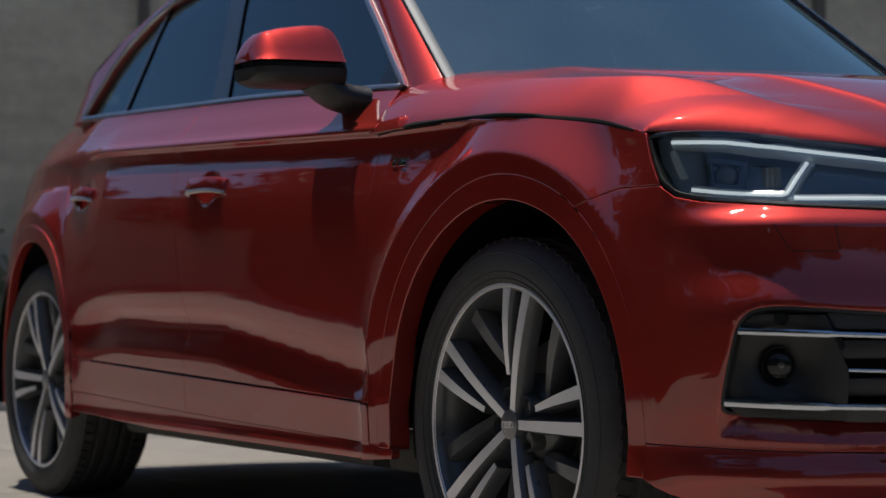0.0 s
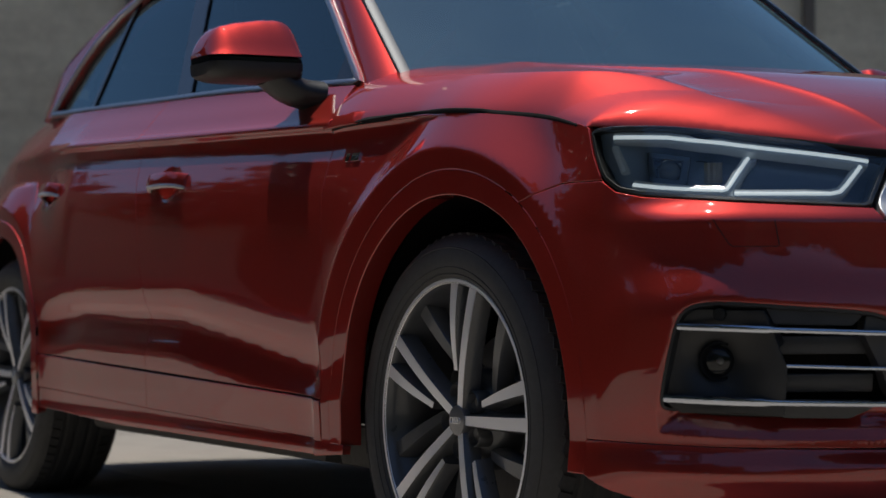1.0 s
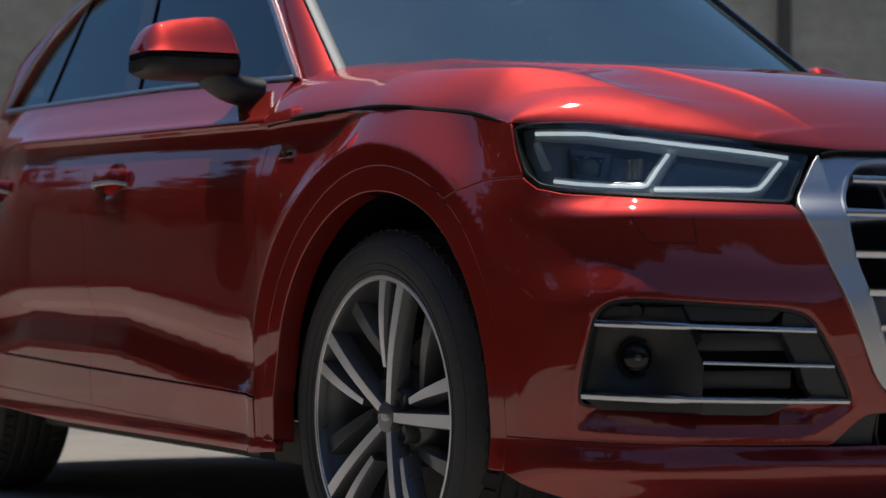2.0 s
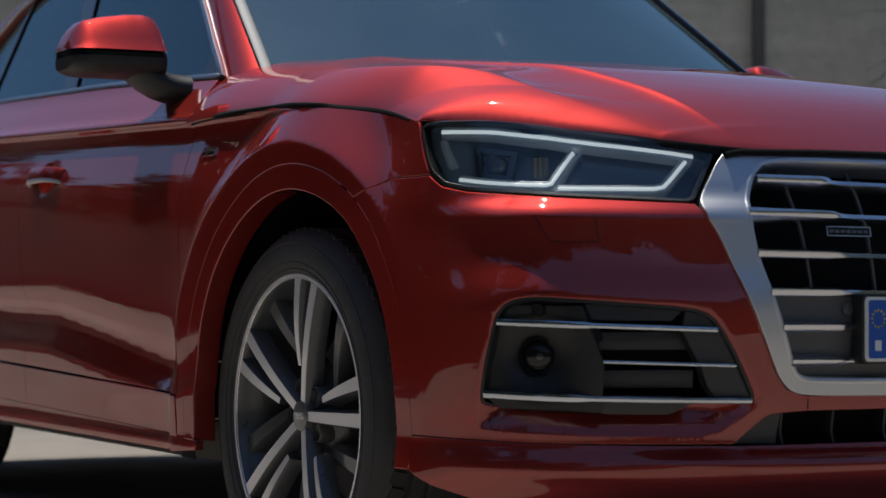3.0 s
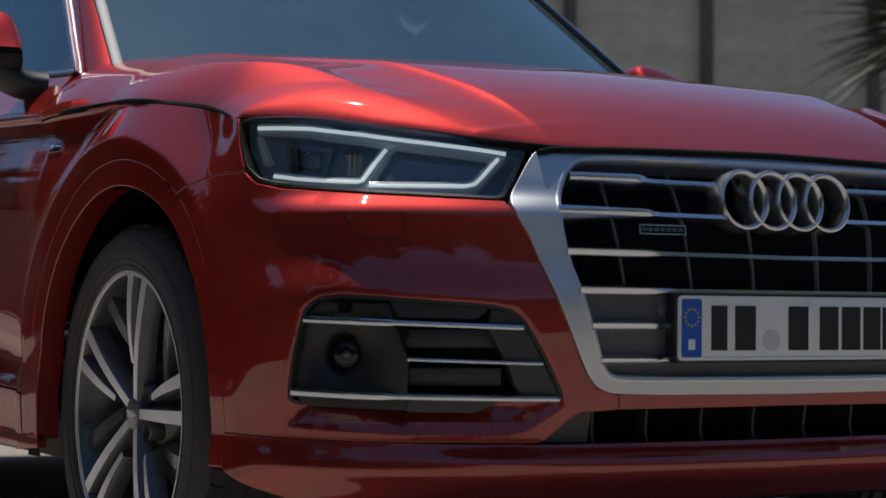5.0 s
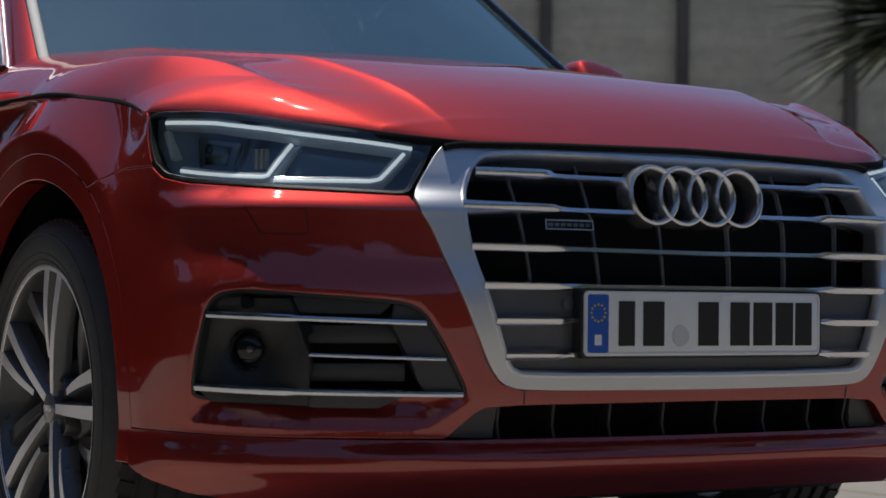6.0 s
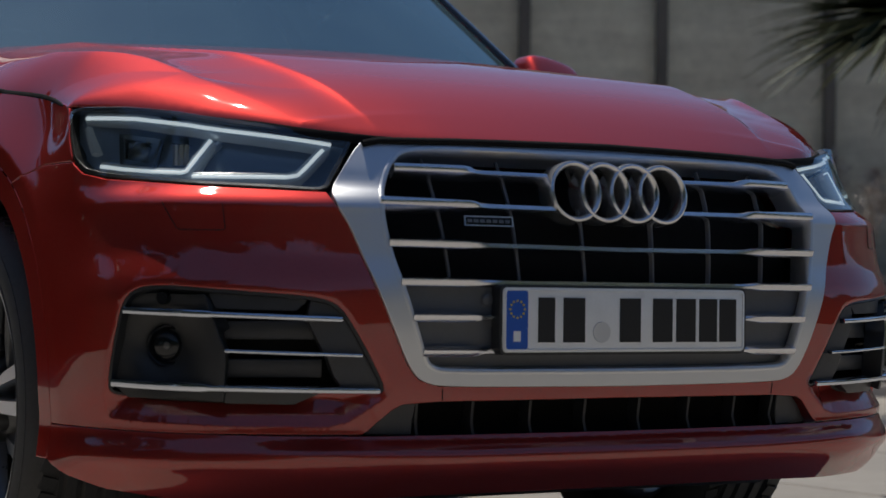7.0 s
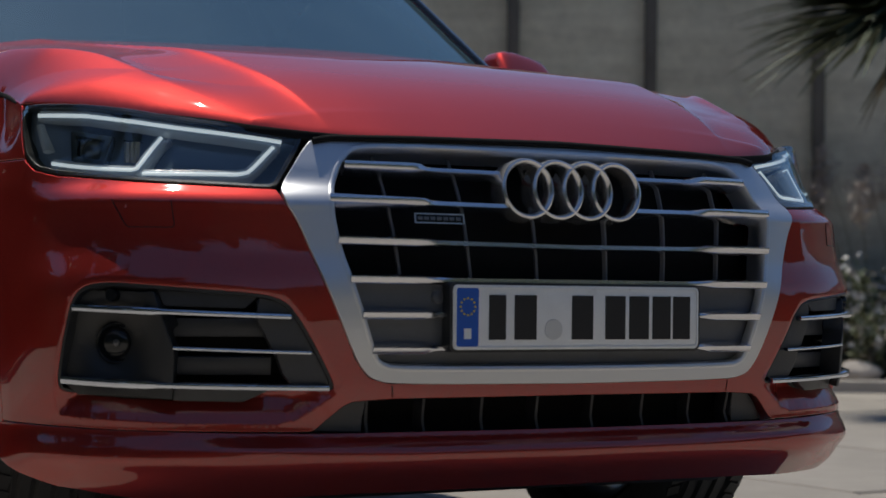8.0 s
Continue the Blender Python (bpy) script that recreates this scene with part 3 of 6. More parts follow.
def ring_points(cx):
    """Places along the crest of a wheel blister."""
    pts = [(cx - 0.03 + 0.502 * k * math.cos(a), 0.37 + 0.528 * k * math.sin(a)) for k in (0.96, 0.98, 0.992, 1.0, 1.008, 1.02, 1.04, 1.065) for a in np.linspace(0.2, math.pi - 0.05, 110)]
    return [(float(s_of_x(x)), z) for x, z in pts]


def body_panels(side):
    arch2 = arch_line(ARCH_X, 0.047, 0.285)
    joint = int(np.argmin([abs(p[0] - 0.272) + (9 if p[1] < 0.5 else 0) for p in arch2]))
    seam = [(1.25, 0.805), (1.22, 0.811), (1.108, 0.811)]
    fender = sz(arch2[:joint + 1]) + seam + [(1.142, 0.858), (1.170, 0.908), (1.20, 0.918), (1.32, 0.939), (1.45, 0.956), (1.53, 0.964), (1.63, 0.971), (1.77, 0.975), (1.9, 0.975), (2.0, 0.975), (2.118, 0.973), (2.10, 0.80), (2.065, 0.55), (2.056, 0.42), (2.05, 0.275)]
    panel("fender", fender, PAINT, car, gap=0.002, side=side, du=0.012, rows=[*np.arange(0.28, 0.93, 0.010), *np.arange(0.932, 1.0, 0.0045)], extra=ring_points(ARCH_X))
    band = [p for p in arch_line(ARCH_X, 0.0, 0.30)] + [p for p in reversed(arch_line(ARCH_X, 0.0455, 0.30))]
    panel("wheel_arch_trim", sz(band), PAINT, car, lift=0.0005, thick=0.05, bevel=0.0028, side=side, du=0.016, dv=0.016)
    rear2 = arch_line(REAR_X, 0.047, 0.285)
    band = [p for p in arch_line(REAR_X, 0.0, 0.27)] + [p for p in reversed(arch_line(REAR_X, 0.043, 0.27))]
    panel("wheel_arch_trim", sz(band), PAINT, car, lift=0.004, thick=0.03, bevel=0.004, side=side, du=0.02, dv=0.02)

    def belt(x):
        return float(BELT(-x)) - 0.006
    # front door, with the line of its lower cladding
    gap_top = float(s_of_x(-1.70))
    gap_low = 3.108
    front = [(2.056, 0.390), (2.065, 0.55), (2.10, 0.80), (2.118, 0.974), (2.135, 1.02), (float(s_of_x(-0.567)), 1.05), (float(s_of_x(-0.577)), belt(-0.577))]
    front += [(float(s_of_x(x)), belt(x)) for x in np.linspace(-0.6, -1.68, 14)] + [(gap_top, belt(-1.70)), (3.25, 0.99), (3.17, 0.80), (3.12, 0.60), (gap_low, 0.421)]
    door = panel("front_door", front, PAINT, car, gap=0.0016, side=side, bevel=0.0014, rows=DOOR_ROWS, slant=crease_slant, relief=grip_dish)
    panel("cladding", [(2.05, 0.300), (2.056, 0.386), (gap_low, 0.416), (gap_low, 0.322)], PAINT, door, gap=0.002, side=side, lift=0.002)
    rear = [(gap_low, 0.421), (3.12, 0.60), (3.17, 0.80), (3.25, 0.99), (gap_top, belt(-1.70))]
    rear += [(float(s_of_x(x)), belt(x)) for x in np.linspace(-1.72, -2.70, 12)] + [(float(s_of_x(-2.70)), 1.05), (float(s_of_x(-2.56)), 0.90)]
    k = int(np.argmin([abs(p[0] + 2.50) + abs(p[1] - 0.78) for p in rear2]))
    rear += sz([p for p in rear2[k:] if p[1] > 0.45]) + [(float(s_of_x(rear2[-1][0])), 0.446)]
    rdoor = panel("rear_door", rear, PAINT, car, gap=0.0016, side=side, bevel=0.0014, rows=DOOR_ROWS, slant=crease_slant, relief=grip_dish, extra=ring_points(REAR_X))
    panel("cladding", [(gap_low, 0.322), (gap_low, 0.416), (float(s_of_x(-2.338)), 0.442), (float(s_of_x(-2.338)), 0.347)], PAINT, rdoor, gap=0.002, side=side, lift=0.002)
    panel("sill", [(1.955, 0.278), (1.955, 0.297), (2.05, 0.299), (gap_low, 0.321), (float(s_of_x(-2.335)), 0.345), (float(s_of_x(-2.335)), 0.290), (3.3, 0.268), (2.1, 0.266)], PAINT, car, gap=0.001, side=side, thick=0.02)
    # rear quarter and the tail
    quarter = sz([p for p in reversed(rear2[:k + 1]) if p[1] > 0.42]) + [(float(s_of_x(-3.27)), 0.42), (5.05, 0.42), (5.05, 1.02), (5.0, 1.15)]
    quarter += [(float(s_of_x(x)), belt(x) + 0.004) for x in np.linspace(-3.15, -2.71, 6)] + [(float(s_of_x(-2.70)), 1.05), (float(s_of_x(-2.56)), 0.90)]
    panel("quarter_panel", quarter, PAINT, car, gap=0.002, side=side, bevel=0.0014, rows=DOOR_ROWS, slant=crease_slant, extra=ring_points(REAR_X))
    panel("rear_lamp", [(5.055, 0.84), (5.055, 1.0), (5.5, 1.02), (5.5, 0.88)], TAIL_RED, car, gap=0.002, side=side)
    for holder, (s0, z0) in zip((door, rdoor), HANDLES):
        dd = np.linspace(-0.112, 0.112, 15)
        path = [shell((s0 + d) * side, z0 + 0.004) for d in dd]
        n = [normals_at(lambda u, v: shell(u * side, v), np.array(s0 + d), np.array(z0)) for d in dd]
        bow = [0.004 + 0.030 * max(0.0, 1 - abs(d / 0.113) ** 4) for d in dd]
        body = [[(a, b + bow[i] - 0.020) for a, b in bar_profile(0.036, 0.02, 0.42)] for i in range(15)]
        handle = sweep("door_handle", path, PAINT, holder, body, n, label="red door handle with a bright strip")
        low_path = [shell((s0 + d) * side, z0 - 0.013) for d in dd]
        strip = [[(a, b + bow[i] - 0.014) for a, b in bar_profile(0.010, 0.012, 0.3)] for i in range(15)]
        sweep("strip", low_path, SATIN, handle, strip, n)


for side in (1, -1):
    body_panels(side)

arch2 = arch_line(ARCH_X, 0.047, 0.30)
joint = int(np.argmin([abs(p[0] - 0.272) + (9 if p[1] < 0.5 else 0) for p in arch2]))
rise = [p for p in reversed(arch2[joint:]) if p[1] > 0.37]
foot = float(s_of_x(0.480))
under = [(0.0, 0.409), (0.36, 0.407), (0.43, 0.403), (0.447, 0.395), (0.493, 0.357), (0.502, 0.3535), (0.55, 0.354), (0.80, 0.3555), (foot, 0.359)]
bumper = under + sz(rise) + [(1.25, 0.803), (1.22, 0.809), (1.108, 0.809), (1.074, 0.788), (1.02, 0.778), (0.83, 0.767), (0.66, 0.760), (0.566, 0.757)] + GRILLE_OUT[5:]
fogs = [rounded(FOG, 2), rounded([(-s, z) for s, z in FOG], 2)]
BUMPER_ROWS = [*np.arange(0.358, 0.425, 0.0045), *np.arange(0.43, 0.58, 0.011), *np.arange(0.585, 0.727, 0.006), *np.arange(0.729, 0.77, 0.003), 0.777, 0.785, 0.795]
BEZEL_LINE, FOG_LINE = dense(rounded(BEZEL, 1, 0.12), 0.006), dense(rounded(FOG, 2), 0.006)


def bowl(u, v):
    """The bumper dips towards the side intake inside a creased bezel line."""
    u, v = np.abs(np.asarray(u, float)), np.asarray(v, float)
    q = np.stack([u.ravel(), v.ravel()], 1)
    far = np.sqrt(np.min(np.sum((q[:, None, :] - BEZEL_LINE[None]) ** 2, 2), 1))
    steep = 0.30 + 0.80 * np.clip((0.44 - q[:, 1]) / 0.04, 0, 1)
    return (-steep * np.where(inside(BEZEL_LINE, q), far, 0)).reshape(u.shape)


ring_of = np.concatenate([grown(BEZEL_LINE, d) for d in (0.005, 0.0015, -0.002, -0.006, -0.011)])
ring_of = np.concatenate([ring_of, ring_of * (-1, 1)])
panel("front_bumper", bumper + [(-s, z) for s, z in reversed(bumper[1:-1])], PAINT, car, holes=fogs, thick=0.03, gap=0.0015, bevel=0.002, du=0.014, rows=BUMPER_ROWS, relief=bowl, extra=ring_of, label="red painted bumper round the grille and intakes")
lip = [(0, 0.246), (0.25, 0.245), (0.45, 0.242), (0.60, 0.238), (0.80, 0.238), (0.98, 0.254), (1.06, 0.274), (foot, 0.298), (foot, 0.356), (0.80, 0.3525), (0.55, 0.351), (0.49, 0.350), (0, 0.350)]
panel("front_spoiler", lip + [(-s, z) for s, z in reversed(lip[1:-1])], PAINT, car, thick=0.02, gap=0.0005, bevel=0.002, du=0.009, rows=[*np.arange(0.24, 0.27, 0.006), *np.arange(0.272, 0.356, 0.0028)], label="red lower bumper lip with a sharp edge")
rear_bumper = [(5.0, 0.24), (5.05, 0.415), (5.05, 0.83), (SEND, 0.83), (SEND, 0.22), (5.3, 0.22)]
for side in (1, -1):
    panel("rear_bumper", rear_bumper, PAINT, car, gap=0.002, side=side, du=0.04, dv=0.03)
    panel("tailgate", [(5.055, 1.025), (5.055, 1.14), (SEND, 1.14), (SEND, 0.835), (5.51, 0.835), (5.51, 1.02)], PAINT, car, gap=0.001, side=side, du=0.04, dv=0.03)

# bonnet
HOOD_ROWS = sorted({round(sg * v, 4) for sg in (1, -1) for v in [*np.arange(0, 0.42, 0.016), *np.arange(0.424, 0.625, 0.0045), *np.arange(0.628, 0.700, 0.0025), *np.arange(0.705, 0.866, 0.008)]})


def crease_rows(u, v):
    """Leads the rows of the bonnet's sheet along its outer crease."""
    w = np.clip((np.abs(v) - 0.42) / 0.18, 0, 1) * np.clip((0.86 - np.abs(v)) / 0.12, 0, 1)
    return np.sign(v) * (HOOD_OUTER(u) - 0.664) * w


ys = np.linspace(-0.850, 0.850, 90)
hood_edge = [(float(HOOD_FRONT(abs(y))) - 0.002, y) for y in ys]
hood_edge += [(x, float(HOOD_SIDE(x)) - 0.002) for x in np.linspace(0.398, -0.550, 40)] + [(-0.555, 0.850), (-0.568, 0.82), (-0.579, 0.783), (-0.54, 0.760), (-0.46, 0.725), (-0.40, 0.62), (-0.33, 0.35), (-0.31, 0)]
hood_edge += [(-0.33, -0.35), (-0.40, -0.62), (-0.46, -0.725), (-0.54, -0.760), (-0.579, -0.783), (-0.568, -0.82), (-0.555, -0.850)] + [(x, 0.002 - float(HOOD_SIDE(x))) for x in np.linspace(-0.550, 0.398, 40)]
panel("hood", hood_edge, PAINT, car, surf=hood_surface, du=0.0075, rows=HOOD_ROWS, slant=crease_rows, bevel=0.003, thick=0.005, label="red bonnet with two raised creases on each half")


# dark strip in the gap between the bonnet's edge and the lamps and grille
ys = np.linspace(-0.80, 0.80, 81)
sweep("dark_gap_strip", [(float(HOOD_FRONT(abs(y))) - 0.004, y, float(HOOD_FRONT_Z(abs(y))) - 0.013) for y in ys], DARK, car, bar_profile(0.016, 0.012, 0.2), [(1, 0, 0.2)] * 81)


# cabin: pillars, roof, glass
def screen(u, v):
    """The windscreen: u across, -1 to 1; v up, 0 to 1."""
    u, v = np.asarray(u, float), np.asarray(v, float)
    z = 1.06 + 0.52 * v
    xe, ye = -0.4756 - (z - 1.10) * 1.345, 0.726 - 0.264 * (z - 1.10)
    return np.stack([xe + (0.23 - 0.07 * v) * (1 - u * u), ye * u, z + 0.02 * (1 - u * u) * v], -1)


DLO = [(-0.577, 1.09), (-0.685, 1.167), (-0.803, 1.255), (-0.901, 1.325), (-1.05, 1.425), (-1.17, 1.49), (-1.32, 1.528), (-1.7, 1.548), (-2.1, 1.542), (-2.28, 1.515), (-2.40, 1.475), (-2.53, 1.405), (-2.61, 1.34), (-2.68, 1.25), (-2.715, 1.20), (-2.712, 1.187)]
DLO += [(x, float(BELT(-x))) for x in np.linspace(-2.6, -0.6, 18)]
ROOF_Z = spline([(-3.3, 1.20), (-3.0, 1.31), (-2.5, 1.53), (-1.9, 1.62), (-1.5, 1.625), (-1.25, 1.59), (-1.16, 1.565)])


def cabin(side):
    rail = [(-1.165, 1.535), (-1.3, 1.562), (-1.7, 1.580), (-2.1, 1.570), (-2.35, 1.535), (-2.6, 1.44), (-2.8, 1.33)]
    outline = [(-0.572, 1.087), (-0.67, 1.172), (-0.79, 1.262), (-0.888, 1.332), (-1.04, 1.435), (-1.10, 1.475)] + rail + [(-2.88, 1.25), (-2.93, 1.19)] + [(x, float(BELT(-x)) - 0.002) for x in np.linspace(-2.9, -0.6, 16)]
    panel("side_frame", outline, PAINT, car, holes=[DLO], surf=cabin_side, side=side, du=0.03, dv=0.02, thick=0.03)
    # A-pillar: a rounded strip from the door window's edge to the windscreen's
    rows = []
    for z in np.linspace(1.055, 1.56, 24):
        a = np.array([-0.572 - (z - 1.087) * 1.36, -glass_y(-0.9, z) - 0.001, z])
        b = np.array([-0.4756 - (z - 1.10) * 1.345 + 0.004, -(0.726 - 0.264 * (z - 1.10)) - 0.004, z])
        o = np.array([0.62, -0.62, 0.48])
        row = [a + np.array([0, 0.03, 0])] + [a + (b - a) * k + o * 0.013 * max(0.0, math.sin(math.pi * k)) ** 0.8 for k in np.linspace(0, 1, 10)] + [b + np.array([-0.03, 0.02, -0.01])]
        rows.append([p * (1, side, 1) for p in row])
    loft("a_pillar", rows, PAINT, car)
    # bright frame round the side windows
    line = dense(DLO, 0.03)
    up = [(0, -0.95 * side, 0.3)] * len(line)
    path = [(x, -(float(glass_y(x, z)) + 0.001) * side, z) for x, z in line]
    sweep("window_trim", path, WINDOW_TRIM, car, bar_profile(0.017, 0.011, 0.4), up, closed=True, label="satin aluminium window surround")
    zs = np.linspace(1.075, 1.57, 14)
    path = [((-0.4756 - (z - 1.10) * 1.345) + 0.002, -(0.726 - 0.264 * (z - 1.10)) * side * 1.004, z + 0.004) for z in zs]
    sweep("windscreen_trim", path, TRIM_GREY if side > 0 else GLOSS_BLACK, car, bar_profile(0.026, 0.010, 0.4), [(0.7, -0.35 * side, 0.65)] * 14)
    # panes, split by the pillars
    def cut(x0b, x0t, x1b, x1t):
        keep = []
        for x, z in dense(DLO, 0.02):
            k = (z - 1.15) / 0.36
            xa, xb = x0b + (x0t - x0b) * k, x1b + (x1t - x1b) * k
            keep.append((min(max(x, xa), xb), z))
        return keep
    for edges in ((-1.60, -1.77, 0.0, 0.0), (-2.385, -2.30, -1.72, -1.85), (-2.9, -2.9, -2.415, -2.33)):
        pane = panel("side_window", grown(cut(*edges), -0.002), WINDOW, car, surf=cabin_side, side=side, lift=-0.012, thick=0.0, du=0.05, dv=0.04, label="dark tinted side window")
        pane.visible_shadow = False
    for (xb, xt, w) in ((-1.66, -1.81, 0.10), (-2.40, -2.315, 0.024)):
        strip = [(xb - w / 2, 1.15), (xb + w / 2, 1.15), (xt + w / 2, 1.53), (xt - w / 2, 1.53)]
        panel("window_pillar", strip, GLOSS_BLACK, car, surf=cabin_side, side=side, lift=-0.006, thick=0.006, du=0.05, dv=0.05)
    # black triangle behind the mirror
    panel("mirror_triangle", [(-0.59, 1.097), (-0.66, 1.145), (-0.72, 1.19), (-0.735, 1.105)], GLOSS_BLACK, car, surf=cabin_side, side=side, lift=-0.008, thick=0.004, du=0.03, dv=0.03)


for side in (1, -1):
    cabin(side)
rows = []
for x in np.linspace(-1.105, -2.95, 26):
    w = float(glass_y(x, min(1.59, float(ROOF_Z(x)) - 0.045)))
    rows.append([(x - 0.09 * (k * k) * (1 if x > -1.5 else 0) * max(0, (x + 1.5) / 0.335) * 0.5, w * k, float(ROOF_Z(x)) - 0.05 * abs(k) ** 3) for k in np.linspace(-1, 1, 21)])
loft("roof", rows, PAINT, car)
u, v = np.meshgrid(np.linspace(-1, 1, 41), np.linspace(0, 1, 25))
pane = loft("windscreen", screen(u, v), SCREEN, car, "tinted windscreen")
pane.visible_shadow = False
rows = []
for k in np.linspace(0, 1, 10):
    z = 1.12 + (1.27 - 1.12) * k
    xe = -3.14 + 0.22 * k
    rows.append([(xe - 0.42 * (1 - k * 0.75) * (1 - abs(t) ** 2.5), float(glass_y(xe, z)) * t, z) for t in np.linspace(-1, 1, 25)])
loft("rear_window", rows, WINDOW, car)
# scuttle and wipers at the foot of the windscreen
rows = []
for t in np.linspace(-1, 1, 33):
    a, b = screen(np.array(t), np.array(0.07)), np.array([-0.30 - 0.12 * abs(t) ** 2.2, 0.70 * t, 1.06])
    rows.append([a, a * 0.5 + b * 0.5 - np.array([0, 0, 0.012]), b])
loft("scuttle", rows, BLACK, car, "black plastic scuttle panel")

# ---- front end: grille, lamps, intakes ----
LENS_BODY = material("projector_glass", (0.10, 0.10, 0.10), 0.06, 0.3, 1.0)
def on_shell(s, z, lift=0.0):
    s, z = np.asarray(s, float), np.asarray(z, float)
    return shell(s, z) + normals_at(shell, s, z) * lift


# dark strips for the shade in the shut lines between bonnet and wings
for side in (1, -1):
    at = [(float(s_of_x(x)), float(SHUT_Z(x)) - 0.0105) for x in np.linspace(-0.53, 0.385, 50)]
    wide = [0.0115 * min(1.0, 0.35 + i / 14, 0.45 + (49 - i) / 14) for i in range(50)]
    sweep("dark_gap_strip", [on_shell(s * side, z, 0.001) for s, z in at], DARK, car, [[(a, b - 0.012) for a, b in bar_profile(w, 0.012, 0.3)] for w in wide], [normals_at(shell, np.array(s * side), np.array(z)) for s, z in at])


SLAT = material("brushed_slat_metal", (0.72, 0.73, 0.77), 0.24, 1.0)
RIB = speckled("grey_grille_rib", (0.11, 0.112, 0.12), 0.4, 160, 0.15)
grille = thing("grille", "", "")
grille.parent = car
g_out, g_in = rounded(both(GRILLE_OUT), 2, 0.2), rounded(both(GRILLE_IN), 2, 0.2)


IN_LINE = dense(g_in, 0.005)
panel("frame", g_out, SATIN, grille, holes=[g_in], lift=0.006, thick=0.050, bevel=0.0018, gap=0.001, du=0.012, dv=0.010, label="wide satin aluminium grille surround")
lip_path = [on_shell(s, z, -0.012) for s, z in IN_LINE]
lip_up = [normals_at(shell, np.array(s), np.array(z)) for s, z in IN_LINE]
sweep("inner_lip", lip_path, SATIN, grille, bar_profile(0.014, 0.019, 0.42), lip_up, closed=True)
# near-black sheet standing in for the shade deep in the grille
panel("shade_backing", grown(dense(g_in, 0.02), 0.02), DARK, grille, lift=-0.075, thick=0, du=0.04, dv=0.03)
lower = [(0.0, 0.600), (0.442, 0.600), (0.425, 0.547), (0.405, 0.482), (0.36, 0.455), (0.0, 0.453)]
panel("lower_panel", both(lower), GREY_PANEL, grille, lift=-0.016, thick=0.02, du=0.02, dv=0.02, label="smooth grey plastic panel behind the plate")
BARS = [(0.800, 0.437, True), (0.741, 0.474, True), (0.673, 0.462, False), (0.608, 0.444, False), (0.549, 0.423, False), (0.491, 0.403, False)]
for i, (z, half, badge_gap) in enumerate(BARS):
    spans = [(0.135, half), (-half, -0.135)] if badge_gap else [(-half, half)] if i < 4 else [(0.262, half), (-half, -0.262)]
    for a, b in spans:
        ss = np.linspace(a, b, 41 if abs(b - a) > 0.5 else 21)
        prof = []
        for s in ss:
            k = min(1, max(0, (abs(s) - 0.275) / 0.035))
            k = k * k * (3 - 2 * k)
            h = 0.009 + 0.006 * k
            d = 0.004 + 0.014 * k
            # a flat face that looks forward and a shelf on top of it
            prof.append([(h / 2 + 0.003 * k, -0.020), (h / 2 + 0.002 * k, d - 0.012 * k), (h / 2 - 0.003, d), (h / 2 - 0.0045, d), (-h / 2 + 0.002, d - 0.003 * k), (-h / 2, d - 0.006), (-h / 2, -0.020)])
        path = on_shell(ss, np.full_like(ss, z) + 0.012 * (1 - np.abs(ss) / half) * (0 if i > 2 else -0.3), -0.006)
        up = [normals_at(shell, np.array(s), np.array(z)) for s in ss]
        sweep("slat", path, SLAT, grille, prof, up)
for s in (0.342, 0.207, 0.073, -0.073, -0.207, -0.342):
    zz = np.linspace(0.833, 0.606, 12)
    sl = s * (1.0 + 0.42 * (zz - 0.62))
    path = on_shell(sl, zz, -0.03)
    sweep("rib", path, RIB, grille, bar_profile(0.005, 0.008, 0.2), [(1, -0.35 * np.sign(s), 0)] * 12)
# the dark strip in the gap between the bonnet's front edge and the surround
ss = np.linspace(-0.488, 0.488, 61)
top = np.interp(np.abs(ss), [0, 0.25, 0.46, 0.494], [0.855, 0.852, 0.849, 0.842]) - 0.006
sweep("dark_gap_strip", on_shell(ss, top, 0.0), DARK, grille, bar_profile(0.010, 0.0145, 0.3), [normals_at(shell, np.array(s), np.array(z)) for s, z in zip(ss, top)])
# emblem: four linked rings
emblem = thing("emblem", "", "")
emblem.parent = grille
RING = [(0.0555, -0.030), (0.0555, 0.003), (0.0535, 0.009), (0.0500, 0.011), (0.0465, 0.009), (0.0440, 0.003), (0.0440, -0.030)]
for k in range(4):
    y = (k - 1.5) * 0.0630
    bm = lathe([(r, -h) for r, h in RING], 72)
    part("ring", bm, EMBLEM_SILVER, emblem, matrix=Matrix.Translation((0.893 - 0.10 * y * y, y, 0.770)) @ Matrix.Rotation(radians(-8), 4, "Y") @ Matrix.Rotation(radians(90), 4, "Z"))
# small model badge below the second bar: a framed bar with plain strokes
badge = thing("model_badge", "", "")
badge.parent = grille
c = on_shell(0.277, 0.713, -0.002)
n = normals_at(shell, np.array(0.277), np.array(0.713))
R = Matrix.Translation(c) @ Vector(n).to_track_quat("Z", "Y").to_matrix().to_4x4()
part("badge_plate", block(0.092, 0.017, 0.006, 0.0015), GLOSS_BLACK, badge, matrix=R)
for dx, dy, w, h in ((0, 0.0078, 0.092, 0.0014), (0, -0.0078, 0.092, 0.0014), (-0.0455, 0, 0.0014, 0.017), (0.0455, 0, 0.0014, 0.017)):
    part("badge_rim", block(w, h, 0.003), SATIN, badge, matrix=R @ Matrix.Translation((dx, dy, 0.004)))
for k in range(7):
    part("stroke", block(0.0085, 0.0055, 0.002), GREY_PANEL, badge, matrix=R @ Matrix.Translation((-0.036 + k * 0.012, 0, 0.0035)))
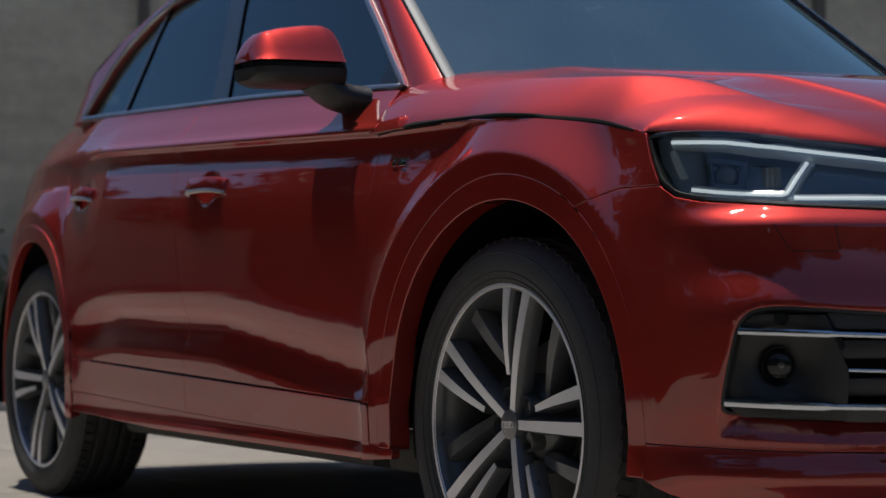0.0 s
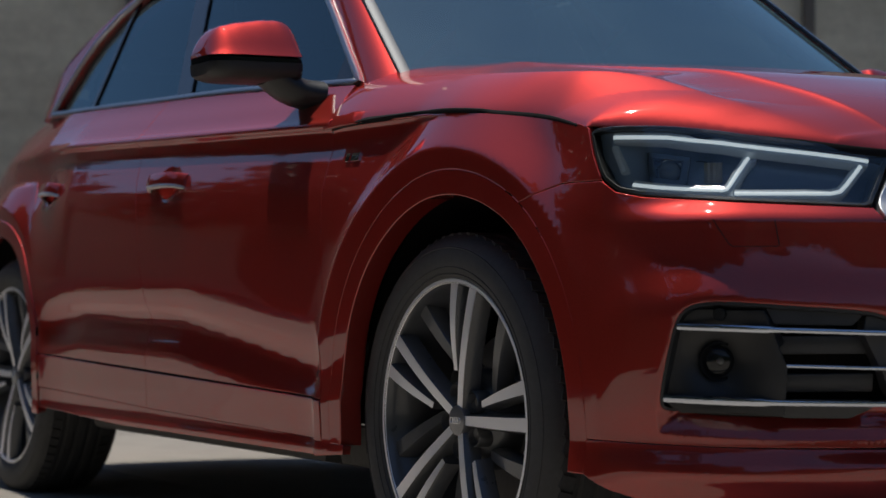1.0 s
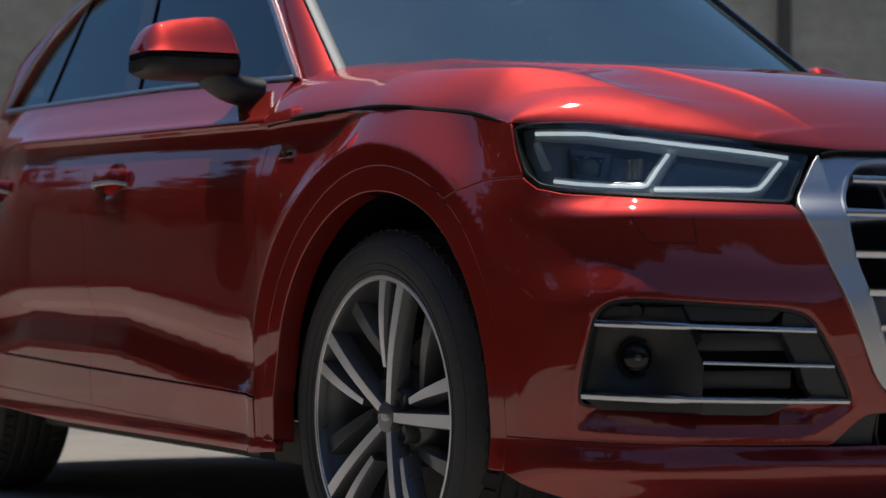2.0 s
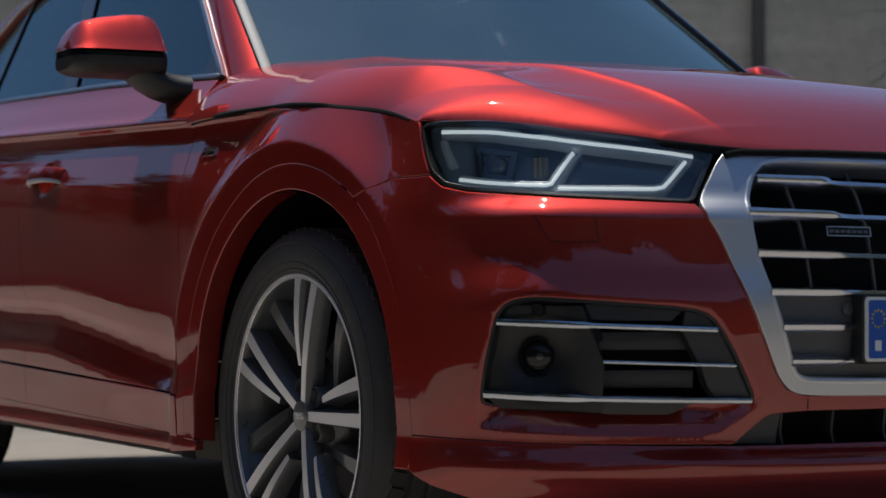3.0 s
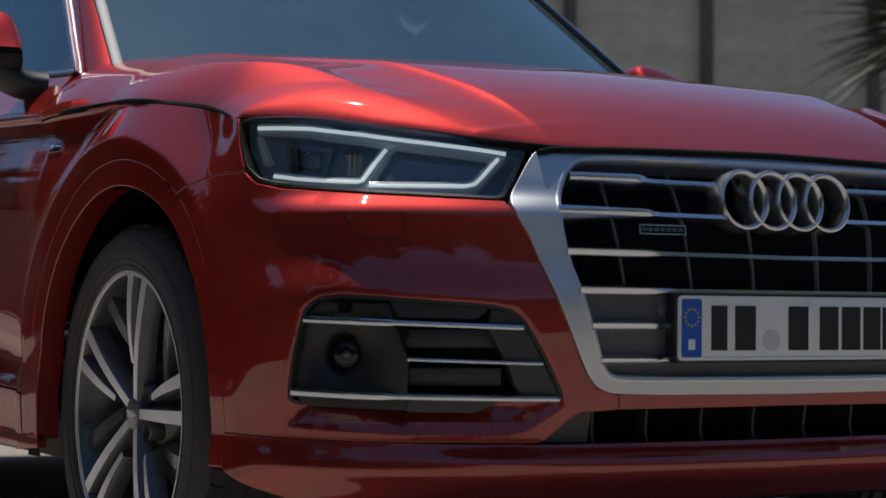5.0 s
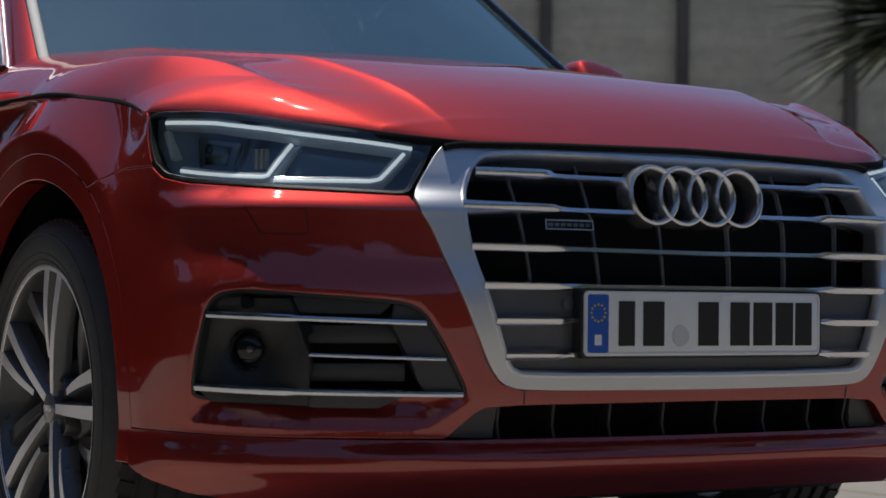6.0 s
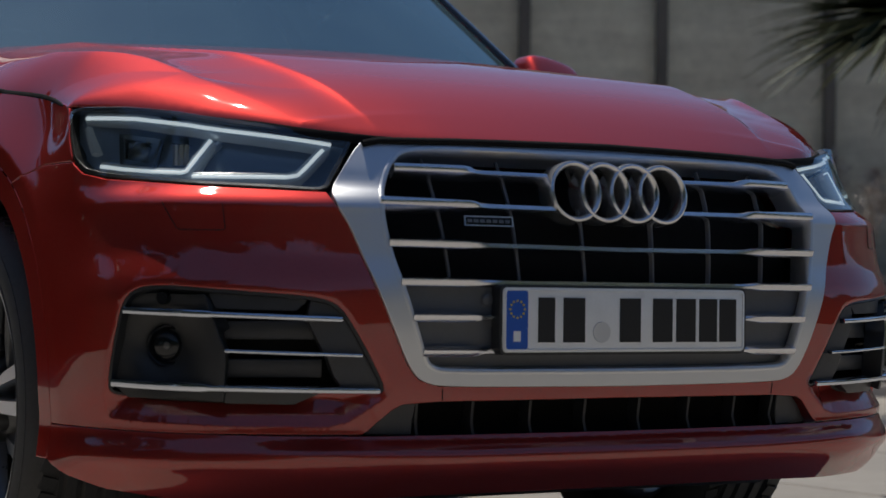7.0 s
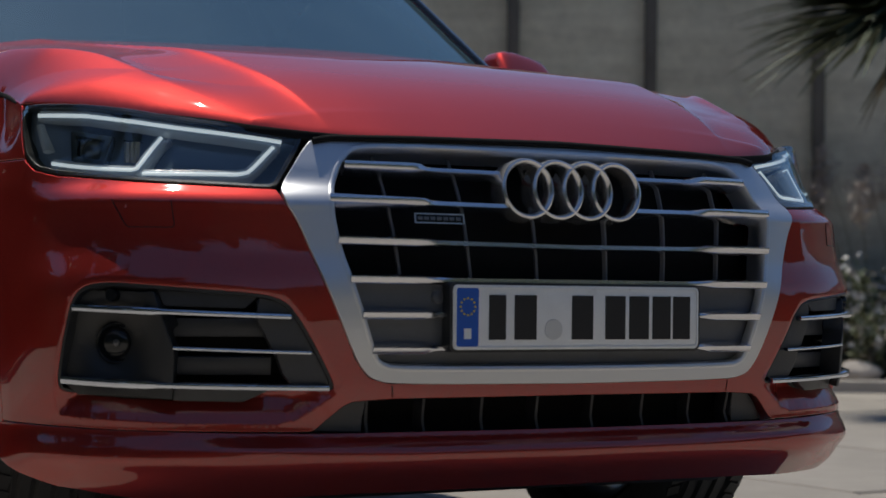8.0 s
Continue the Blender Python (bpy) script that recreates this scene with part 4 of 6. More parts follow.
for s in (0.276, -0.276):
    p = on_shell(s, 0.580, -0.014)
    n = Vector(normals_at(shell, np.array(s), np.array(0.58)))
    part("parking_sensor", lathe([(0.0, 0.003), (0.009, 0.003), (0.0105, 0.002), (0.011, 0.0), (0.0125, 0.0), (0.0125, -0.01)], 28), GREY_PANEL, grille, matrix=Matrix.Translation(p) @ n.to_track_quat("Y", "Z").to_matrix().to_4x4())

# number plate: lettering stands as plain bars
plate = thing("number_plate", "", "")
plate.parent = car
PX = 0.921


def plate_bit(name, y, z, w, h, d, mat, at=0.0, bevel=0.0):
    return part(name, block(d, w, h, bevel), mat, plate, matrix=Matrix.Translation((PX + at, y, z)))


def rounded_rect(w, h, r, n=6):
    pts = []
    for cx, cz, a0 in ((w / 2 - r, h / 2 - r, 0), (-w / 2 + r, h / 2 - r, 90), (-w / 2 + r, -h / 2 + r, 180), (w / 2 - r, -h / 2 + r, 270)):
        pts += [(cx + r * math.cos(radians(a0 + 90 * k / n)), cz + r * math.sin(radians(a0 + 90 * k / n))) for k in range(n + 1)]
    return pts


TURN_X = Matrix.Translation((PX, 0, 0.546)) @ Matrix.Rotation(radians(90), 4, "Z")
part("plate_holder", prism(rounded_rect(0.532, 0.120, 0.011), -0.004, 0.022, 0.002), BLACK, plate, matrix=TURN_X)
part("plate_sheet", prism(rounded_rect(0.522, 0.111, 0.009), -0.0065, 0.002, 0.0015), PLATE_WHITE, plate, matrix=TURN_X)
ring = [(x, z) for x, z in rounded_rect(0.514, 0.103, 0.007)]
path = [TURN_X @ Vector((x, -0.007, z)) for x, z in ring]
sweep("plate_rim", path, PLATE_WHITE, plate, bar_profile(0.003, 0.0014, 0.4), [(1, 0, 0)] * len(ring), closed=True)
part("euro_band", prism(rounded_rect(0.044, 0.100, 0.005), -0.0078, 0.0), PLATE_BLUE, plate, matrix=TURN_X @ Matrix.Translation((-0.2335, 0, 0)))
for k in range(12):
    a = 2 * math.pi * k / 12
    part("star", lathe([(0, 0.0008), (0.0019, 0.0008), (0.0019, -0.001)], 8), PLATE_YELLOW, plate, matrix=TURN_X @ Matrix.Translation((-0.2335 + 0.0145 * math.cos(a), -0.0084, 0.018 + 0.0145 * math.sin(a))) @ Matrix.Rotation(math.pi, 4, "X"))
plate_bit("country_bar", -0.2335, 0.546 - 0.028, 0.014, 0.018, 0.002, PLATE_WHITE, 0.0078)
for y, w in ((-0.173, 0.034), (-0.1155, 0.045), (0.004, 0.045), (0.075, 0.043), (0.127, 0.043), (0.177, 0.040), (0.222, 0.038)):
    plate_bit("character_bar", y, 0.546, w, 0.077, 0.0014, PLATE_INK, 0.0073)
part("inspection_seal", lathe([(0, 0.001), (0.018, 0.001), (0.0185, -0.001)], 36), SATIN, plate, matrix=TURN_X @ Matrix.Translation((-0.057, -0.0072, -0.021)) @ Matrix.Rotation(math.pi, 4, "X"))


def tail_depth(s):
    """Depth of the lamp's pan, shallower towards its pointed outer end."""
    return -0.075 + 0.06 * np.clip((np.asarray(s, float) - 0.98) / 0.13, 0, 1)


def lamp(side):
    h = thing("headlight", "", "")
    h.parent = car
    out = rounded(LAMP_OUT, 2, 0.15)
    glass = panel("lens", out, LENS, h, side=side, lift=0.001, thick=0.0, gap=0.002, du=0.02, dv=0.016)
    glass.visible_shadow = False
    panel("housing", grown(dense(out, 0.012), 0.004), LAMP_SKY, h, side=side, lift=0, thick=0, du=0.03, dv=0.03, relief=lambda u, v: tail_depth(u))
    # dark rim just inside the lens
    line = grown(dense(out, 0.012), -0.004)
    path = [on_shell(s * side, z, -0.004) for s, z in line]
    ups = [normals_at(shell, np.array(s * side), np.array(z)) for s, z in line]
    sweep("rim", path, LAMP_SKY, h, [[(-0.004, tail_depth(s)), (-0.004, 0.001), (0.002, 0.001), (0.004, tail_depth(s))] for s, z in line], ups, closed=True)

    sweep("seal", path, BLACK, h, [(-0.0045, -0.02), (-0.0045, 0.002), (-0.0035, 0.003), (0.002, 0.003), (0.0032, 0.0015), (0.0032, -0.02)], ups, closed=True)

    def guide(name, pts, w, deep, mat, d=0.022):
        q = np.array(pts)
        seg = []
        for a, b in zip(q[:-1], q[1:]):
            m = max(2, int(np.linalg.norm(b - a) / 0.015))
            seg += [a + (b - a) * k / m for k in range(m)]
        seg.append(q[-1])
        path = [on_shell(s * side, z, deep) for s, z in seg]
        ups = [normals_at(shell, np.array(s * side), np.array(z)) for s, z in seg]
        return sweep(name, path, mat, h, [(a, b - d) for a, b in bar_profile(w, d, 0.25)], ups)
    def lit(pts, w, deep):
        """A grey light pipe with a bright line along its middle."""
        guide("light_pipe", pts, w, deep, PIPE)
        guide("light_line", pts, w * 0.34, deep + 0.002, GUIDE)
    lit([(1.098, 0.888), (1.0, 0.887), (0.79, 0.8705), (0.60, 0.8505), (0.545, 0.844)], 0.021, -0.012)
    lit([(1.05, 0.804), (1.0, 0.800), (0.86, 0.7945), (0.845, 0.797), (0.79, 0.851)], 0.020, -0.014)
    lit([(0.825, 0.7885), (0.72, 0.7875), (0.635, 0.7865), (0.615, 0.790), (0.563, 0.836)], 0.020, -0.014)
    guide("side_marker", [(1.098, 0.872), (1.072, 0.826)], 0.011, -0.014, PIPE)
    # satin ledges beside the guides
    guide("bezel", [(1.07, 0.893), (0.79, 0.8775), (0.55, 0.852)], 0.007, -0.018, SATIN)
    guide("bezel", [(1.055, 0.787), (0.86, 0.780), (0.62, 0.7735)], 0.006, -0.020, SATIN)
    guide("bezel", [(0.83, 0.797), (0.80, 0.83), (0.775, 0.853)], 0.006, -0.022, SATIN)
    # projector modules behind: two round lenses and a square cooling block
    for s, r in ((0.985, 0.021),):
        p = on_shell(s * side, 0.838, -0.05)
        bm = lathe([(0.0, 0.016), (r * 0.5, 0.0145), (r * 0.8, 0.010), (r, 0.003), (r * 1.12, 0.004), (r * 1.16, -0.02), (r * 1.16, -0.04)], 32)
        part("projector", bm, LENS_BODY, h, matrix=Matrix.Translation(p) @ Vector((1, -0.45 * side, 0.0)).to_track_quat("Y", "Z").to_matrix().to_4x4())
    # upright fins whose pale tan colour stands for reflections in the module
    for k in range(3):
        p = on_shell((0.925 - 0.017 * k) * side, 0.837, -0.040)
        part("fin", block(0.012, 0.009, 0.036, 0.002), FIN_TAN, h, matrix=Matrix.Translation(p))
    panel("module_frame", [(1.035, 0.866), (0.952, 0.862), (0.955, 0.813), (1.022, 0.815)], FIN_DARK, h, holes=[[(1.026, 0.860), (0.962, 0.856), (0.964, 0.819), (1.015, 0.821)]], side=side, lift=-0.034, thick=0.02, du=0.02, dv=0.02)
    panel("module_panel", [(0.77, 0.862), (0.565, 0.842), (0.615, 0.795), (0.83, 0.795)], LAMP_BLUE, h, side=side, lift=-0.04, thick=0.01, du=0.02, dv=0.02)
    panel("module_panel", [(1.06, 0.877), (0.80, 0.862), (0.86, 0.802), (1.04, 0.806)], LAMP_SKY, h, side=side, lift=-0.066, thick=0.01, du=0.02, dv=0.02)


PIPE = material("satin_light_pipe", (0.50, 0.56, 0.62), 0.18, 0.0, 1.0)
PIPE.node_tree.nodes["Principled BSDF"].inputs["Emission Color"].default_value = (0.80, 0.92, 1.0, 1)
PIPE.node_tree.nodes["Principled BSDF"].inputs["Emission Strength"].default_value = 0.035
FIN_TAN = material("fin_tan_reflection", (0.42, 0.37, 0.30), 0.3, 0.5)
FIN_DARK = material("grey_module_frame", (0.12, 0.13, 0.14), 0.25, 0.6)
# panel behind the lens with the sky's blue reflection in its colour
LAMP_BLUE = material("reflector_sky_tint", (0.12, 0.145, 0.18), 0.12, 0.3, 0.8)


def fog(side):
    f = thing("air_intake", "", "")
    f.parent = car
    out = rounded(FOG, 2)
    # black sheet for the intake's inner shade
    panel("shade_backing", grown(dense(out, 0.012), 0.01), DARK, f, side=side, lift=-0.07, thick=0, du=0.03, dv=0.03)
    line = grown(dense(out, 0.012), -0.001)
    path = [on_shell(s * side, z, -0.002 + float(bowl(np.array(s), np.array(z)))) for s, z in line]
    ups = [normals_at(shell, np.array(s * side), np.array(z)) for s, z in line]
    sweep("rim", path, BLACK, f, [(-0.004, -0.07), (-0.004, -0.002), (-0.002, 0.001), (0.004, 0.0), (0.007, -0.07)], ups, closed=True)
    # the outer pocket with the round lamp, and grey fins beside the grid
    pocket = [(0.945, 0.425), (0.93, 0.52), (0.915, 0.57), (0.89, 0.586), (0.773, 0.583), (0.76, 0.545), (0.735, 0.49), (0.738, 0.41), (0.92, 0.407)]

    def dish(u, v):
        c = np.exp(-(((u - 0.852) / 0.055) ** 2 + ((v - 0.497) / 0.05) ** 2))
        w = np.clip((0.80 - u) / 0.05, 0, 1)
        return -0.045 * c + 0.02 * w - 0.012
    panel("pocket", pocket, BLACK, f, side=side, lift=-0.004, thick=0.04, du=0.010, dv=0.010, relief=dish, label="black plastic lamp pocket")
    for shape in ([(0.595, 0.574), (0.548, 0.566), (0.527, 0.540), (0.498, 0.488), (0.570, 0.488), (0.600, 0.545)], [(0.565, 0.484), (0.497, 0.482), (0.472, 0.432), (0.535, 0.428), (0.552, 0.45)]):
        panel("fin", shape, GREY_FIN, f, side=side, lift=-0.010, thick=0.03, du=0.02, dv=0.02)
    panel("upper_strip", [(0.765, 0.588), (0.60, 0.578), (0.62, 0.560), (0.752, 0.562)], GREY_FIN, f, side=side, lift=-0.014, thick=0.02, du=0.02, dv=0.02)
    for z in (0.525, 0.458):
        ss = np.linspace(0.74, 0.57, 10)
        path = [on_shell(s * side, z, -0.045) for s in ss]
        ups = [normals_at(shell, np.array(s * side), np.array(z)) for s in ss]
        sweep("louvre", path, GREY_FIN, f, bar_profile(0.030, 0.008, 0.2), ups)
    bottom = [(0.735, 0.428), (0.60, 0.424), (0.58, 0.419), (0.62, 0.401), (0.735, 0.402)]
    panel("lower_strip", bottom, GREY_FIN, f, side=side, lift=-0.012, thick=0.02, du=0.02, dv=0.02)
    for zs_, ends, w in (((0.556, 0.545), (0.916, 0.545), 0.013), ((0.492, 0.486), (0.735, 0.510), 0.008), ((0.434, 0.427), (0.945, 0.476), 0.014)):
        ss = np.linspace(ends[0], ends[1], 26)
        zz = np.linspace(zs_[0], zs_[1], 26)
        path = [on_shell(s * side, z, -0.001 - 0.010 * min(1, max(0, (s - 0.8) / 0.13))) for s, z in zip(ss, zz)]
        ups = [normals_at(shell, np.array(s * side), np.array(z)) for s, z in zip(ss, zz)]
        prof = [[(a, b - 0.004) for a, b in bar_profile(w * (1.0 if s > 0.76 else 0.72), 0.012, 0.35)] for s in ss]
        sweep("chrome_bar", path, CHROME_BAR, f, prof, ups, label="bright trim bar")
    p = on_shell(0.852 * side, 0.497, -0.050)
    n = Vector(normals_at(shell, np.array(0.86 * side), np.array(0.497)))
    m = Matrix.Translation(p) @ (n + Vector((0.55, 0, 0))).to_track_quat("Y", "Z").to_matrix().to_4x4()
    lampy = part("fog_lamp", lathe([(0.0, 0.012), (0.012, 0.0115), (0.021, 0.008), (0.027, 0.0), (0.029, 0.006), (0.033, 0.009), (0.036, 0.004), (0.036, -0.03)], 40), GLOSS_BLACK, f, matrix=m)
    part("bulb_reflector", lathe([(0.0, 0.004), (0.005, 0.003), (0.011, -0.004), (0.014, -0.012)], 28), LENS_BODY, lampy, matrix=m @ Matrix.Translation((0, 0.0105, 0)))
    p = on_shell(0.845 * side, 0.578, -0.012)
    part("parking_sensor", lathe([(0, 0.003), (0.010, 0.003), (0.0115, 0.0), (0.0115, -0.01)], 24), GLOSS_BLACK, f, matrix=Matrix.Translation(p) @ n.to_track_quat("Y", "Z").to_matrix().to_4x4())


GREY_FIN = speckled("dark_grey_plastic", (0.045, 0.046, 0.05), 0.4, 160, 0.15, 0.0003)
CHROME_BAR = material("bright_trim", (0.66, 0.70, 0.78), 0.16, 1.0)
for side in (1, -1):
    lamp(side)
    fog(side)
intake = thing("lower_intake", "", "")
intake.parent = car
# shade inside the lower intake, put in as a near-black sheet
panel("shade_backing", grown(dense(both(INTAKE), 0.02), 0.015), DARK, intake, lift=-0.075, thick=0, du=0.05, dv=0.02)
for s in (-0.39, -0.29, -0.175, -0.057, 0.064, 0.178, 0.292, 0.40):
    zz = np.linspace(0.345, 0.412, 5)
    sweep("rib", on_shell(np.full(5, s), zz, -0.05), BLACK, intake, bar_profile(0.006, 0.03, 0.2), [(1, 0, 0)] * 5)
for s in (1, -1):
    panel("corner_panel", [(0.40, 0.405), (0.438, 0.398), (0.488, 0.356), (0.405, 0.354)], GREY_FIN, intake, side=s, lift=-0.02, thick=0.02, du=0.02, dv=0.02)

# fine joints in the bumper: the lamp washer's cover and the strip below the grille
for side in (1, -1):
    for pts in ([(0.862, 0.736), (0.852, 0.722), (0.829, 0.693), (0.822, 0.690), (0.745, 0.690), (0.741, 0.693), (0.748, 0.735)], [(0.360, 0.429), (0.359, 0.410)]):
        q = np.array(pts)
        path = [on_shell(s * side, z, 0.0002) for s, z in q]
        ups = [normals_at(shell, np.array(s * side), np.array(z)) for s, z in q]
        sweep("joint", path, JOINT, car, bar_profile(0.0016, 0.001, 0.2), ups)

# small side badge on each front wing: two bright strokes on a dark tab
for side in (1, -1):
    sb = thing("side_badge", "", "")
    sb.parent = car
    for k, (s0, w) in enumerate(((2.030, 0.016), (2.006, 0.030))):
        path = [on_shell((s0 - d) * side, 0.905, 0.0) for d in np.linspace(0, w, 4)]
        ups = [normals_at(shell, np.array((s0 - d) * side), np.array(0.905)) for d in np.linspace(0, w, 4)]
        sweep("stroke", path, CHROME, sb, bar_profile(0.018, 0.004, 0.2), ups)

# ---- door mirrors ----
MIRROR_TOP = spline([(0, 0.72), (0.05, 0.90), (0.13, 0.99), (0.28, 1.0), (0.5, 0.94), (0.7, 0.85), (0.84, 0.72), (0.92, 0.50), (0.97, 0.28), (1, 0.10)])
def mirror(side):
    m = thing("door_mirror", "", "")
    m.parent = car

    def skin(z_lo, z_hi, grow):
        """Rows along the width: rounded sections between two heights, given as shares of the mirror's height."""
        rows = []
        for k in np.linspace(0, 1, 34):
            y = 0.868 + 0.208 * k
            e = (1 - max(0.0, (k - 0.72) / 0.29) ** 2.2) ** 0.5 * (1 - max(0.0, (0.08 - k) / 0.10) ** 2) ** 0.5
            hump = float(MIRROR_TOP(k))
            top, bot, mid = 1.150 + 0.090 * hump, 1.095 + 0.012 * max(0.0, (k - 0.75) / 0.25) ** 2, 1.145
            row = []
            for a in np.linspace(0, 2 * math.pi, 40, endpoint=False):
                cx, cz = math.cos(a), math.sin(a)
                pz = np.sign(cz) * abs(cz) ** (0.40 if cz < 0 else 0.78 if cx > 0 else 0.62)
                px = 0.35 * cx ** 0.6 + 0.65 * (1 - pz) if cx > 0 and cz > 0 else np.sign(cx) * abs(cx) ** (0.35 if cx < 0 else 0.62)
                x = -0.765 - 0.035 * k + px * (0.088 if cx > 0 else 0.075) * (0.55 + 0.45 * e) + grow * px
                z = mid + pz * (top - mid if pz > 0 else mid - bot) + grow * pz
                # sharp crease along the front of the cap
                row.append((x, -y * side, min(max(z, z_lo), z_hi)))
            rows.append(row)
        return rows
    loft("cap", skin(1.150, 2, 0.0), PAINT, m, "red mirror cap", closed=True, caps=True)
    loft("band", skin(1.136, 1.149, -0.004), GLOSS_BLACK, m, closed=True, caps=True)
    loft("lower_housing", skin(0, 1.135, 0.0), BLACK, m, "black plastic lower housing", closed=True, caps=True)
    part("mirror_glass", prism(rounded_rect(0.155, 0.10, 0.03), -0.002, 0.002), CHROME, m, matrix=Matrix.Translation((-0.872, -0.968 * side, 1.152)) @ Matrix.Rotation(radians(90), 4, "Z"))
    # foot: a tapering arm down to the door
    rows = []
    for k in np.linspace(0, 1, 9):
        c = Vector((-0.765 + 0.03 * k, -(0.930 - 0.115 * k) * side, 1.122 - 0.052 * k - 0.014 * math.sin(math.pi * k)))
        w, h = 0.060 + 0.004 * k, 0.030 + 0.004 * k
        rows.append([c + Vector((w * math.cos(a), 0.25 * h * math.sin(a) * side, h * math.sin(a))) for a in np.linspace(0, 2 * math.pi, 24, endpoint=False)])
    loft("foot", rows, BLACK, m, closed=True, caps=True)


for side in (1, -1):
    mirror(side)

# ---- cabin fittings seen through the glass ----
rows = []
for y in np.linspace(-0.70, 0.70, 25):
    k = abs(y) / 0.70
    rows.append([(-0.48 - 0.12 * k * k, y, 1.035), (-0.62 - 0.06 * k * k, y, 1.085 - 0.02 * k), (-0.82, y, 1.10 - 0.02 * k), (-0.98, y, 1.05), (-1.02, y, 0.95), (-0.95, y, 0.70)])
loft("dashboard", rows, FABRIC, car, "dark dashboard")
wheel_m = Matrix.Translation((-1.17, 0.37, 1.0)) @ Matrix.Rotation(radians(65), 4, "Y")
rows = []
for i in range(48):
    a = 2 * math.pi * i / 48
    rows.append([wheel_m @ Vector(((0.18 + 0.015 * math.cos(b)) * math.cos(a), (0.18 + 0.015 * math.cos(b)) * math.sin(a), 0.015 * math.sin(b))) for b in np.linspace(0, 2 * math.pi, 10, endpoint=False)])
loft("steering_wheel", rows + rows[:1], FABRIC, car, closed=True)


def seat(x, y):
    s = thing("seat", "", "")
    s.parent = car
    part("cushion", block(0.52, 0.50, 0.16, 0.05, 3), FABRIC, s, matrix=Matrix.Translation((x, y, 0.68)))
    part("backrest", block(0.15, 0.50, 0.62, 0.06, 3), FABRIC, s, matrix=Matrix.Translation((x - 0.30, y, 1.03)) @ Matrix.Rotation(radians(-14), 4, "Y"))
    part("headrest", block(0.11, 0.27, 0.20, 0.05, 3), FABRIC, s, matrix=Matrix.Translation((x - 0.40, y, 1.43)) @ Matrix.Rotation(radians(-10), 4, "Y"))


for x in (-1.45, -2.35):
    for y in (-0.37, 0.37):
        seat(x, y)
part("cabin_floor", block(2.6, 1.45, 0.06, 0.02), DARK, car, matrix=Matrix.Translation((-1.9, 0, 0.48)))
part("cabin_floor", block(0.06, 1.45, 0.55, 0.02), DARK, car, matrix=Matrix.Translation((-0.70, 0, 0.76)))
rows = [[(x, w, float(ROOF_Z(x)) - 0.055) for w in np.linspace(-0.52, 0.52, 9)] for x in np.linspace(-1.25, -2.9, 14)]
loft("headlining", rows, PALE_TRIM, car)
part("interior_mirror", block(0.03, 0.22, 0.06, 0.012), GLOSS_BLACK, car, matrix=Matrix.Translation((-0.86, 0.02, 1.42)))

